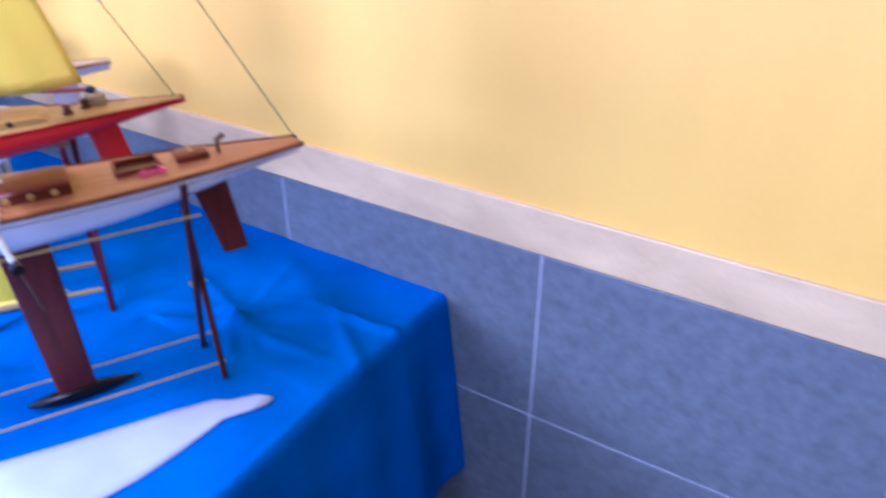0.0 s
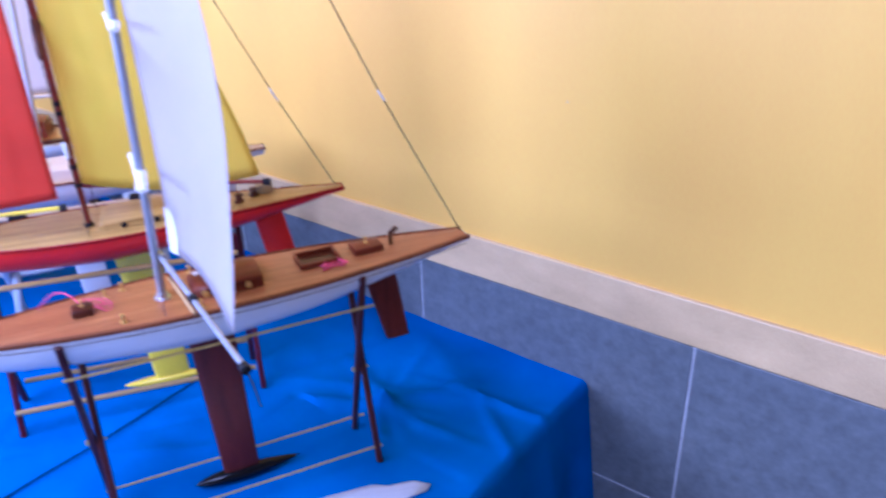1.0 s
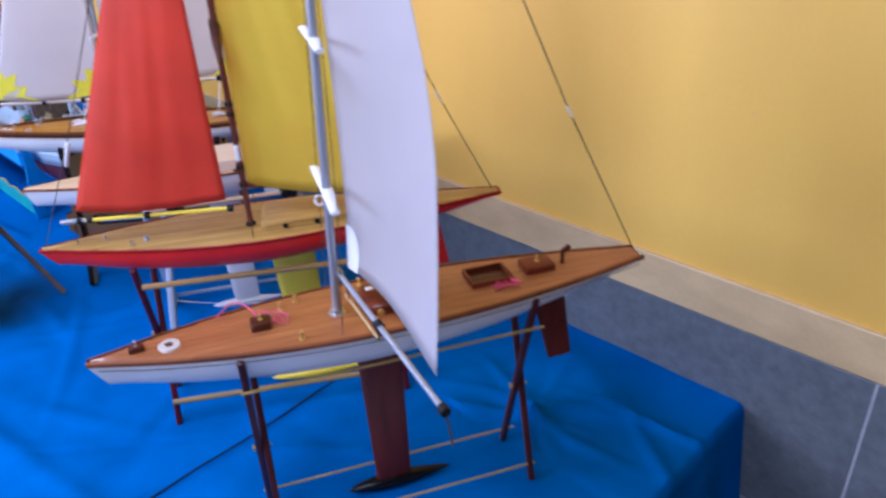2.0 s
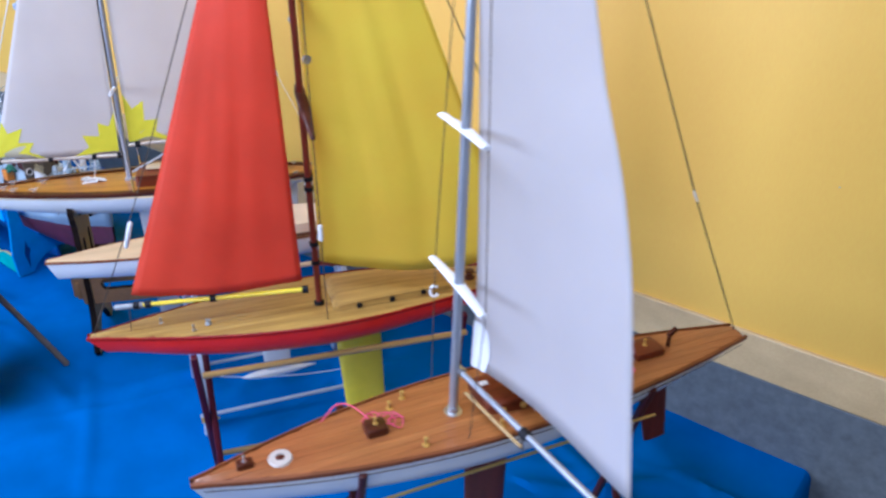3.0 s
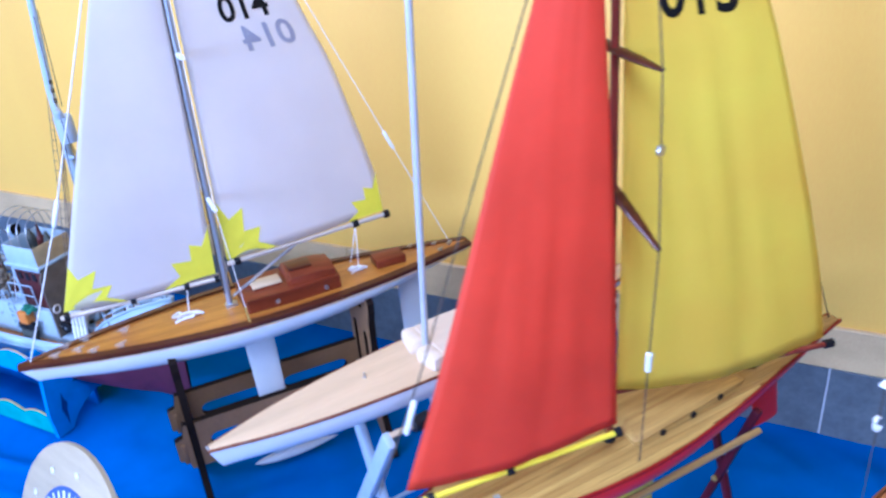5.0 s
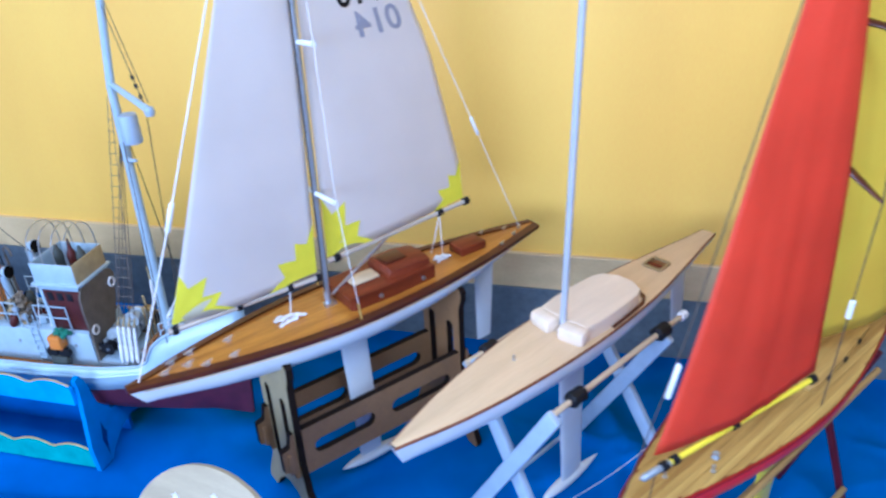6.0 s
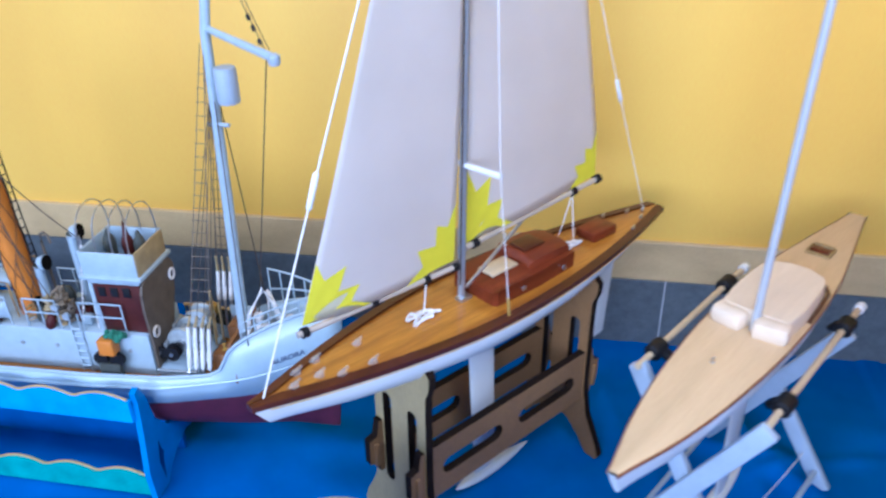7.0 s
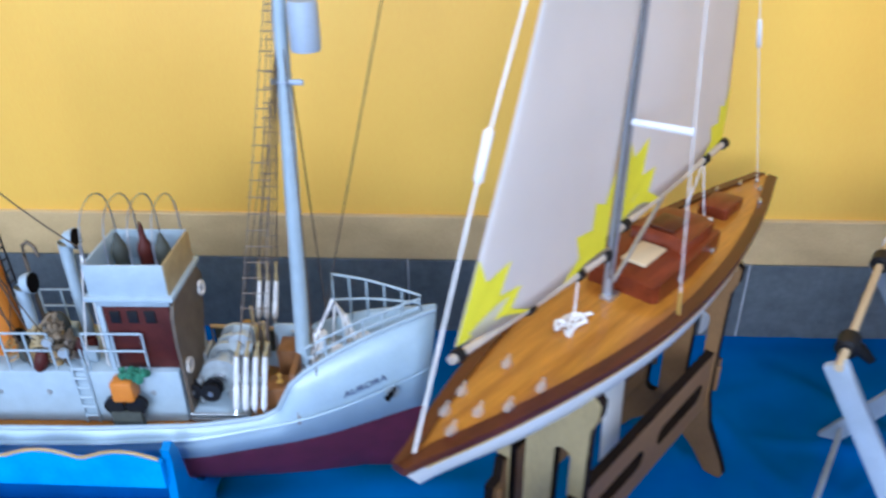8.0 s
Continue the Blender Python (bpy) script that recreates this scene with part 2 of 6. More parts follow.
def box(bm, c, size, bevel=0.0, m=None):
    """A box round the centre c, with bevelled edges, turned by m about its centre."""
    r = bmesh.ops.create_cube(bm, size=1.0)
    vs = r["verts"]
    bmesh.ops.scale(bm, vec=size, verts=vs)
    if bevel:
        es = list({e for v in vs for e in v.link_edges})
        vs = list({v for f in bmesh.ops.bevel(bm, geom=es, offset=bevel, segments=2, affect="EDGES", profile=0.5)["faces"] for v in f.verts} | {v for v in vs if v.is_valid})
    if m:
        bmesh.ops.transform(bm, matrix=m, verts=vs)
    bmesh.ops.translate(bm, vec=c, verts=vs)
    return vs


def loft(bm, rings, closed=True, cap=True):
    """Faces between rings of equal length."""
    vs = [[bm.verts.new(p) for p in r] for r in rings]
    n = len(vs[0])
    for a, b in zip(vs, vs[1:]):
        for i in range(n if closed else n - 1):
            j = (i + 1) % n
            bm.faces.new((a[i], a[j], b[j], b[i]))
    if cap and closed:
        bm.faces.new(vs[0][::-1])
        bm.faces.new(vs[-1])
    return vs


def tube(bm, pts, r, n=8):
    """A round rod along points; r is one radius or one for each point."""
    pts = [Vector(p) for p in pts]
    rs = r if isinstance(r, (list, tuple)) else [r] * len(pts)
    rings = []
    for i, p in enumerate(pts):
        d = (pts[min(i + 1, len(pts) - 1)] - pts[max(i - 1, 0)]).normalized()
        u = d.cross(Vector((0, 0, 1) if abs(d.z) < 0.9 else (1, 0, 0))).normalized()
        v = d.cross(u)
        rings.append([p + rs[i] * (u * math.cos(2 * math.pi * k / n) + v * math.sin(2 * math.pi * k / n)) for k in range(n)])
    loft(bm, rings)
    return bm


def rod(pts, r, n=8):
    return tube(bmesh.new(), pts, r, n)


def sag(a, b, drop, n=8):
    a, b = Vector(a), Vector(b)
    return [a.lerp(b, i / n) - Vector((0, 0, drop * 4 * (i / n) * (1 - i / n))) for i in range(n + 1)]


def lathe(bm, profile, n=20, m=None):
    """A turned body about z from (radius, height) pairs."""
    rings = [[(m or Matrix()) @ Vector((r * math.cos(2 * math.pi * k / n), r * math.sin(2 * math.pi * k / n), z)) for k in range(n)] for r, z in profile]
    loft(bm, rings)
    return bm


def slab(bm, outline, depth, m=None, bevel=0.0, holes=()):
    """A plate in the xz plane with the given outline, thick along y, with holes cut right through it."""
    loops = [outline, *holes]
    edges = []
    for lp in loops:
        vs = [bm.verts.new((x, 0, z)) for x, z in lp]
        edges += [bm.edges.new((vs[i], vs[(i + 1) % len(vs)])) for i in range(len(vs))]
    faces = [g for g in bmesh.ops.triangle_fill(bm, edges=edges, use_beauty=True, use_dissolve=False)["geom"] if isinstance(g, bmesh.types.BMFace)]
    ext = bmesh.ops.extrude_face_region(bm, geom=faces)
    up = [g for g in ext["geom"] if isinstance(g, bmesh.types.BMVert)]
    bmesh.ops.translate(bm, vec=(0, depth, 0), verts=up)
    bmesh.ops.translate(bm, vec=(0, -depth / 2, 0), verts=bm.verts)
    if m:
        bmesh.ops.transform(bm, matrix=m, verts=bm.verts)
    return bm


def stadium(cx, cz, half, r, n=6):
    a = [(cx + half + r * math.sin(math.pi * k / n), cz + r * math.cos(math.pi * k / n)) for k in range(n + 1)]
    b = [(cx - half - r * math.sin(math.pi * k / n), cz - r * math.cos(math.pi * k / n)) for k in range(n + 1)]
    return a + b


def curve_at(table, x):
    xs, ys = zip(*table)
    return float(np.interp(x, xs, ys))


def smooth_at(table, x):
    """A soft line through (x, y) pairs."""
    xs, ys = zip(*table)
    return float(np.mean([np.interp(x + d, xs, ys) for d in (-0.03, -0.015, 0, 0.015, 0.03)]))


# ---- the room ----
def plate(name, c, size, mat, label, category):
    bm = bmesh.new()
    box(bm, c, size)
    return tagged(part(name, bm, mat, None, smooth=False), label, category, kind="structure")


ROOM_X0, ROOM_X1, ROOM_Y0, ROOM_H = -5.2, 3.2, -4.2, 2.9
wall_north = plate("wall_north", ((ROOM_X0 + ROOM_X1) / 2, 0.1, ROOM_H / 2), (ROOM_X1 - ROOM_X0 + 0.4, 0.2, ROOM_H), YELLOW_WALL, "plain wall painted warm yellow above grey tiles", "wall")
plate("floor", ((ROOM_X0 + ROOM_X1) / 2, ROOM_Y0 / 2, -0.05), (ROOM_X1 - ROOM_X0 + 0.4, -ROOM_Y0 + 0.4, 0.1), FLOOR, "grey tiled floor under the display table", "floor")
plate("ceiling", ((ROOM_X0 + ROOM_X1) / 2, ROOM_Y0 / 2, ROOM_H + 0.05), (ROOM_X1 - ROOM_X0 + 0.4, -ROOM_Y0 + 0.4, 0.1), PLASTER, "plain ceiling out of view, greyed to limit bounced light", "ceiling")
plate("wall_east", (ROOM_X1 + 0.1, ROOM_Y0 / 2, ROOM_H / 2), (0.2, -ROOM_Y0, ROOM_H), PLASTER, "plain wall out of view, greyed to limit bounced light", "wall")


def wall_with_openings(name, m, length, openings):
    """An upright wall along its own x with window openings (x0, x1, z0, z1) right through it."""
    bm = bmesh.new()
    slab(bm, [(0, 0), (length, 0), (length, ROOM_H), (0, ROOM_H)], 0.2, holes=[[(a, c), (a, d), (b, d), (b, c)] for a, b, c, d in openings])
    ob = part(name, bm, PLASTER, None, smooth=False)
    ob.matrix_basis = m
    return tagged(ob, "plain wall out of view with openings added for the lamps", "wall", kind="structure")


# Unseen walls; their openings are added to hold the window lamps.
wall_with_openings("wall_south", pose(ROOM_X0, ROOM_Y0 - 0.1, 0), ROOM_X1 - ROOM_X0, [(1.2, 4.0, 1.35, 2.75), (5.2, 7.0, 1.35, 2.75)])
wall_with_openings("wall_west", pose(ROOM_X0 - 0.1, ROOM_Y0, 0, 0, 0, 90), -ROOM_Y0, [(1.3, 3.3, 1.35, 2.75)])


# Fittings made up to house the two added ceiling lamps.
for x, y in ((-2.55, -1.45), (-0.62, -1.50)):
    fixture = thing("added_ceiling_fixture", pose(x, y, ROOM_H), "ceiling light fitting added out of view", "lamp", "ceiling lights")
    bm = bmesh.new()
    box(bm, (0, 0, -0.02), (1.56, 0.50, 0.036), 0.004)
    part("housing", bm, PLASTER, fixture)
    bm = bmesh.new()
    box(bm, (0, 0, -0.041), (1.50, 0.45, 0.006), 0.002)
    part("diffuser", bm, WHITE_PLASTIC, fixture, "milky white diffuser panel of the added fitting")


# ---- table and cloth ----
TOP = 0.75
X0, X1, Y0, Y1 = -3.5, -0.205, -1.17, -0.0095
table = thing("display_table", pose((X0 + X1) / 2, (Y0 + Y1) / 2, 0), "long plain wooden table under the blue cloth", "table")
W, D = X1 - X0 - 0.02, Y1 - Y0 - 0.02
bm = bmesh.new()
box(bm, (0, 0, TOP - 0.022), (W, D, 0.03), 0.004)
part("tabletop", bm, TABLE_WOOD, table)
for sx in (-1, 1):
    for sy in (-1, 1):
        bm = bmesh.new()
        box(bm, (sx * (W / 2 - 0.08), sy * (D / 2 - 0.08), (TOP - 0.037) / 2), (0.06, 0.06, TOP - 0.037), 0.004)
        part("leg", bm, TABLE_WOOD, table)


def cloth():
    """One sheet over the table, hanging at the front and both ends, with creases from folding."""
    rng = random.Random(4)
    creases = []
    for _ in range(150):
        c = (rng.uniform(X0, X1), rng.uniform(Y0, Y1), rng.uniform(0, math.pi), rng.uniform(0.10, 0.45), rng.uniform(0.012, 0.040), rng.uniform(-0.005, 0.009))
        if not (c[0] > -0.75 and c[1] < -0.35):
            creases.append(c)
    # long folds by the yacht stands
    for k in range(7):
        creases.append((-0.46 + 0.05 * math.cos(k * 0.9), -0.30 + 0.06 * math.sin(k * 0.9), k * 0.9, 0.18, 0.012, 0.0070))
        creases.append((-1.05 + 0.06 * math.cos(k * 0.9), -0.33 + 0.05 * math.sin(k * 0.9), k * 0.9 + 0.3, 0.18, 0.013, 0.006))
    creases += [(-0.86, -0.72, radians(52), 0.42, 0.006, -0.005), (-0.62, -0.55, radians(40), 0.3, 0.012, 0.005), (-0.45, -0.25, radians(25), 0.3, 0.012, 0.004), (-1.35, -0.75, radians(-30), 0.35, 0.014, 0.005),
                (-1.30, -0.62, radians(60), 0.3, 0.01, 0.004), (-0.95, -0.95, radians(10), 0.4, 0.02, 0.006), (-1.95, -0.72, radians(5), 0.5, 0.012, 0.005),
                (-0.20, -0.165, radians(4), 0.28, 0.010, 0.008), (-0.22, -0.26, radians(-35), 0.22, 0.012, 0.007), (-0.12, -0.30, radians(-70), 0.24, 0.014, 0.006), (-0.05, -0.55, radians(82), 0.30, 0.016, 0.006)]
    step, drop_f, drop_e = 0.008, 0.46, 0.46
    na, nb = int((X1 - X0 + 2 * drop_e) / step), int((Y1 - Y0 + drop_f) / step)
    gx = np.clip(X0 - drop_e + np.arange(na + 1) * step, X0, X1)[:, None]
    gy = np.maximum(Y0 - drop_f + np.arange(nb + 1) * (Y1 + 0.0075 - Y0 + drop_f) / nb, Y0)[None, :]
    relief = np.zeros((na + 1, nb + 1))
    for k, (cx, cy, ang, ln, w, amp) in enumerate(creases):
        dx, dy = gx - cx, gy - cy
        along, off = dx * math.cos(ang) + dy * math.sin(ang), -dx * math.sin(ang) + dy * math.cos(ang)
        off = off + 0.06 * (along ** 2) / ln * (1 if k % 2 else -1)
        fade = np.clip(1 - (along / ln) ** 2, 0, 1)
        relief += amp * fade * (np.exp(-(off / w) ** 2) if k % 8 else np.exp(-np.abs(off) / w))
    bm = bmesh.new()
    grid = []
    for i in range(na + 1):
        a = X0 - drop_e + i * step
        row = []
        for j in range(nb + 1):
            b = Y0 - drop_f + j * (Y1 + 0.0075 - Y0 + drop_f) / nb
            ex = max(0.0, a - X1, X0 - a)
            ey = max(0.0, Y0 - b)
            sx = 1 if a > X1 else -1
            x, y = min(max(a, X0), X1), max(b, Y0)
            z = TOP
            z += float(relief[i, j])
            z += 0.0026 * noise.noise((x * 14, y * 14, 0)) + 0.0065 * noise.noise((x * 6, y * 6, 4))
            if -0.62 < x < -0.22 and -0.88 < y < -0.37:
                z = TOP + 0.15 * (z - TOP)
            z = max(z, TOP - 0.003)
            if y > -0.16:
                near = min(1.0, (y + 0.16) / 0.13)
                z -= near * (0.75 * (z - TOP) + 0.007)
            if -0.815 < x < -0.775:
                z = TOP + 0.3 * (z - TOP)
            drop = max(ex, ey) + 0.25 * min(ex, ey)
            if drop > 0:
                r = 0.02
                t = min(drop / r, math.pi / 2)
                out, down = r * math.sin(t) * 0.6, r * (1 - math.cos(t)) + max(0.0, drop - r * math.pi / 2)
                run = y if ex > ey else x
                wave = 0.016 * math.sin(run * 17 + 1.5 * math.sin(run * 5)) + 0.010 * math.sin(run * 41 + 2)
                out += (0.10 * down + wave * (0.4 if ex > ey else 1.0) * min(1.0, down / 0.25))
                out = max(out, 0.004)
                if ex >= ey:
                    x += sx * out
                    y -= 0.3 * ey
                else:
                    y -= out
                    x += sx * 0.3 * ex
                z -= down
            row.append(bm.verts.new((x, min(y, -0.002), z + 0.003)))
        grid.append(row)
    for i in range(na):
        for j in range(nb):
            bm.faces.new((grid[i][j], grid[i + 1][j], grid[i + 1][j + 1], grid[i][j + 1]))
    ob = part("tablecloth", bm, CLOTH, None)
    sol = ob.modifiers.new("thick", "SOLIDIFY")
    sol.thickness, sol.offset = 0.0012, -1
    return tagged(ob, "bright blue creased cloth draped over the table", "tablecloth")


cloth()
TOP = 0.754

# white paper cut-out lying on the cloth
bm = bmesh.new()
upper = [(-0.265, -0.410), (-0.292, -0.420), (-0.319, -0.455), (-0.34, -0.467), (-0.38, -0.523), (-0.44, -0.625), (-0.503, -0.725), (-0.55, -0.82)]
lower = [(-0.262, -0.427), (-0.275, -0.455), (-0.297, -0.49), (-0.298, -0.52), (-0.300, -0.571), (-0.308, -0.64), (-0.325, -0.710), (-0.36, -0.82)]
rows = []
for (ax, ay), (bx, by) in zip(upper, lower):
    rows.append([(ax + (bx - ax) * k / 8, ay + (by - ay) * k / 8, TOP + 0.003 + 0.004 * abs(noise.noise((ax * 20 + k, ay * 20, 3)))) for k in range(9)])
loft(bm, rows, closed=False)
sheet = tagged(part("paper_sheet", bm, PAPER), "white cut-out sheet lying flat on the blue cloth", "paper")
sheet.modifiers.new("thick", "SOLIDIFY").thickness = 0.0012


# ---- yacht pieces, in each yacht's own frame: x from bow to stern, z up from the deck ----
def hull_mesh(length, beam, depth, stem, power=0.62):
    """A round-bilged hull; beam and depth are (x, value) lines."""
    bm = bmesh.new()
    rings = []
    ns, na = 44, 18
    for i in range(ns + 1):
        x = length * i / ns
        b, d = max(smooth_at(beam, x), 0.0025), smooth_at(depth, x)
        ring = []
        for k in range(na + 1):
            a = math.pi * k / na
            y = b * math.copysign(abs(math.cos(a)) ** power, math.cos(a))
            z = -d * math.sin(a) ** 0.95
            rake = stem * (-z) * max(0.0, 1 - x / 0.12) - 0.25 * (-z) * max(0.0, (x - length + 0.02) / 0.02)
            ring.append((x + rake, y, z))
        rings.append(ring)
    vs = loft(bm, rings, closed=False)
    bm.faces.new(vs[0])
    bm.faces.new(vs[-1])
    bmesh.ops.remove_doubles(bm, verts=bm.verts, dist=0.0004)
    return bm


def deck_mesh(length, beam, inset, crown, z0, x0=0.004):
    bm = bmesh.new()
    rings = []
    for i in range(45):
        x = x0 + (length - 0.004 - x0) * i / 44
        b = max(smooth_at(beam, x) - inset, 0.0012)
        rings.append([(x, b * (1 - k / 5), z0 + crown * (1 - (1 - k / 5) ** 2)) for k in range(11)])
    loft(bm, rings, closed=False)
    r = bmesh.ops.extrude_face_region(bm, geom=list(bm.faces))
    bmesh.ops.translate(bm, vec=(0, 0, -0.004), verts=[g for g in r["geom"] if isinstance(g, bmesh.types.BMVert)])
    return bm


def planked(deck, length, beam, inset, crown, z0, width, gap, mat):
    """Narrow planks laid fore and aft on a deck, each clipped to the deck's outline."""
    half = max(v for _, v in beam)
    n = int(half / width) + 1
    for k in range(-n, n):
        a, b = k * width + gap / 2, (k + 1) * width - gap / 2
        rings = []
        for i in range(61):
            x = 0.006 + (length - 0.012) * i / 60
            e = max(smooth_at(beam, x) - inset, 0.0012)
            lo, hi = max(a, -e), min(b, e)
            if hi - lo < 0.0004:
                continue
            top = lambda yy: z0 + crown * (1 - (yy / e) ** 2) + 0.0011
            rings.append([(x, lo, top(lo) - 0.0016), (x, lo, top(lo)), (x, hi, top(hi)), (x, hi, top(hi) - 0.0016)])
        if len(rings) > 3:
            bm = bmesh.new()
            loft(bm, rings)
            part("plank", bm, mat, deck)


def rim_mesh(length, beam, width, height, z0):
    """The covering board along both sides of a deck."""
    bm = bmesh.new()
    for s in (1, -1):
        rings = []
        for i in range(45):
            x = length * i / 44
            b = max(smooth_at(beam, x), 0.0025) + 0.0012
            bi = max(b - width, 0.0006)
            rings.append([(x, s * b, z0 - height), (x, s * b, z0 + 0.001), (x, s * bi, z0 + 0.0022), (x, s * bi, z0 - height)])
        loft(bm, rings)
    return bm


def foil_mesh(top, bottom, thick, n=8):
    """A blade between two chords, each (x fore, x aft, y, z), with a rounded section."""
    bm = bmesh.new()
    rings = []
    for f in (0, 0.25, 0.5, 0.75, 1):
        x0, x1, y, z = [top[i] + (bottom[i] - top[i]) * f for i in range(4)]
        ring = []
        for k in range(2 * n):
            a = 2 * math.pi * k / (2 * n)
            ring.append(((x0 + x1) / 2 - (x1 - x0) / 2 * math.cos(a), y + thick / 2 * math.sin(a) * (0.75 + 0.25 * math.cos(a)), z))
        rings.append(ring)
    loft(bm, rings)
    return bm


def bulb_mesh(x0, x1, y, z, r, flat=1.0):
    bm = bmesh.new()
    rings = []
    for i in range(17):
        f = i / 16
        rr = r * (math.sin(math.pi * min(f * 1.0, 1) ** 0.8) ** 0.8 + 0.02)
        rings.append([(x0 + (x1 - x0) * f, y + rr * math.cos(2 * math.pi * k / 14), z + flat * rr * math.sin(2 * math.pi * k / 14)) for k in range(14)])
    loft(bm, rings)
    return bm


def sail_surface(luff, leech, camber, foot_sag, lean=(0, -1, 0), crumple=0.0):
    """A function of (u, v): luff and leech are points from foot to head; camber is the belly as a share of the chord."""
    side = Vector(lean)

    def line(pts, v):
        pts = [Vector(p) for p in pts]
        f = v * (len(pts) - 1)
        i = min(int(f), len(pts) - 2)
        return pts[i].lerp(pts[i + 1], f - i)

    def at(u, v, off=0.0):
        a, b = line(luff, v), line(leech, v)
        p = a.lerp(b, u)
        chord = (b - a).length
        p += side * (camber * chord * 4 * (u ** 0.8) * (1 - u) * (0.35 + 0.65 * min(1, 4 * v + 0.25)) + 0.0025 * math.sin(5 * u + 7 * v)
                  + crumple * chord * u * (1 - u) * 4 * (0.016 * noise.noise((u * 5.0, v * 3.2, 7 * camber)) + 0.010 * noise.noise((u * 11.0 + 3 * v, v * 4.0, 2.0))))
        p.z -= foot_sag * 4 * u * (1 - u) * max(0.0, 1 - v * 9)
        return p + side * off

    return at


def sail_mesh(at, nu=22, nv=48):
    bm = bmesh.new()
    loft(bm, [[at(i / nu, j / nv) for i in range(nu + 1)] for j in range(nv + 1)], closed=False)
    return bm


def sail(name, at, mat, parent, label):
    ob = part(name, sail_mesh(at), mat, parent, label)
    sol = ob.modifiers.new("thick", "SOLIDIFY")
    sol.thickness, sol.offset = 0.0005, 0
    return ob


def lettering(text, height, place, mat, parent, name, label, bold=0.0, mirror=False):
    """Built-in letters as a mesh, each vertex set by place(x, y) on a surface."""
    cu = bpy.data.curves.new("letters", "FONT")
    cu.body, cu.size, cu.align_x, cu.align_y, cu.offset, cu.resolution_u = text, height * 1.38, "CENTER", "CENTER", bold, 4
    tmp = bpy.data.objects.new("letters", cu)
    scene.collection.objects.link(tmp)
    bpy.context.view_layer.update()
    me = bpy.data.meshes.new_from_object(tmp.evaluated_get(bpy.context.evaluated_depsgraph_get()))
    bpy.data.objects.remove(tmp)
    bm = bmesh.new()
    bm.from_mesh(me)
    bpy.data.meshes.remove(me)
    for v in bm.verts:
        v.co = place(-v.co.x if mirror else v.co.x, v.co.y)
    return part(name, bm, mat, parent, label, smooth=False)


def cleat(parent, x, y, z, name="cleat", mat=None, s=1.0):
    """An eye on a small foot."""
    bm = bmesh.new()
    lathe(bm, [(0.004 * s, 0), (0.004 * s, 0.0015 * s), (0.0016 * s, 0.002 * s), (0.0014 * s, 0.008 * s), (0.0026 * s, 0.009 * s), (0.0026 * s, 0.0115 * s), (0.0008 * s, 0.0125 * s)], 10, pose(x, y, z))
    return part(name, bm, mat or BRASS, parent)


def block(parent, name, c, size, mat, bevel=0.002, label="", m=None):
    bm = bmesh.new()
    box(bm, c, size, bevel, m)
    return part(name, bm, mat, parent, label)


def line(parent, pts, mat, r=0.0008, name="rigging_line"):
    return part(name, rod(pts, r, 6), mat, parent)


def sleeve(parent, a, b, r, mat, name="turnbuckle"):
    a, b = Vector(a), Vector(b)
    return part(name, rod([a, a.lerp(b, 0.06), a.lerp(b, 0.94), b], [r * 0.5, r, r, r * 0.5], 10), mat, parent)


def yacht_frame(bow, stern, z, trim=0.0, size=1.0):
    dx, dy = stern[0] - bow[0], stern[1] - bow[1]
    return pose(bow[0], bow[1], z, 0, trim, math.degrees(math.atan2(dy, dx))) @ Matrix.Scale(size, 4)


def x_stand(m, fore, aft, near, far, foot_n, foot_f, z_top, z_foot, leg_r, leg_mat, rod_mat, rod_r, rods, label, category="stand", flat=1.0, over=0.012):
    """A folding stand: two crossed pairs of legs joined by long rods, pinned where they cross."""
    st = thing("model_stand", m, label, category, group="model stands")
    for x in (fore, aft):
        for a, b, dx in (((near, z_top), (foot_f, z_foot), -leg_r), ((far, z_top), (foot_n, z_foot), leg_r)):
            p, q = Vector((x + dx, a[0], a[1])), Vector((x + dx, b[0], b[1]))
            bm = bmesh.new()
            d = (q - p).normalized()
            ang = math.degrees(math.atan2(d.y, -d.z))
            box(bm, (p + q) / 2, (leg_r * 2, leg_r * 2 * flat, (q - p).length), leg_r * 0.5, pose(0, 0, 0, ang, 0, 0))
            part("leg", bm, leg_mat, st)
        f = (near - far) / ((near - far) + (foot_n - foot_f)) if (near - far + foot_n - foot_f) else 0.5
        yc, zc = near + (foot_f - near) * f, z_top + (z_foot - z_top) * f
        bm = bmesh.new()
        tube(bm, [(x - 2.7 * leg_r, yc, zc), (x + 2.7 * leg_r, yc, zc)], leg_r * 0.42, 8)
        lathe(bm, [(leg_r * 0.9, -0.0016), (leg_r * 0.9, 0.0016)], 8, pose(x - 2.5 * leg_r, yc, zc, 0, 90, 0))
        part("pivot_bolt", bm, BRASS, st, "small brass bolt")
    for y, z, mat, r in rods:
        part("rod", rod([(fore - over, y, z), (aft + over, y, z)], r, 8), mat, st)
    return st


def smooth_path(pts, f):
    """A point at the fraction f of a smooth line through pts."""
    g = f * (len(pts) - 1)
    i = min(int(g), len(pts) - 2)
    p = [Vector(pts[min(max(k, 0), len(pts) - 1)]) for k in (i - 1, i, i + 1, i + 2)]
    u = g - i
    return 0.5 * (2 * p[1] + (p[2] - p[0]) * u + (2 * p[0] - 5 * p[1] + 4 * p[2] - p[3]) * u * u + (3 * p[1] - p[0] - 3 * p[2] + p[3]) * u ** 3)


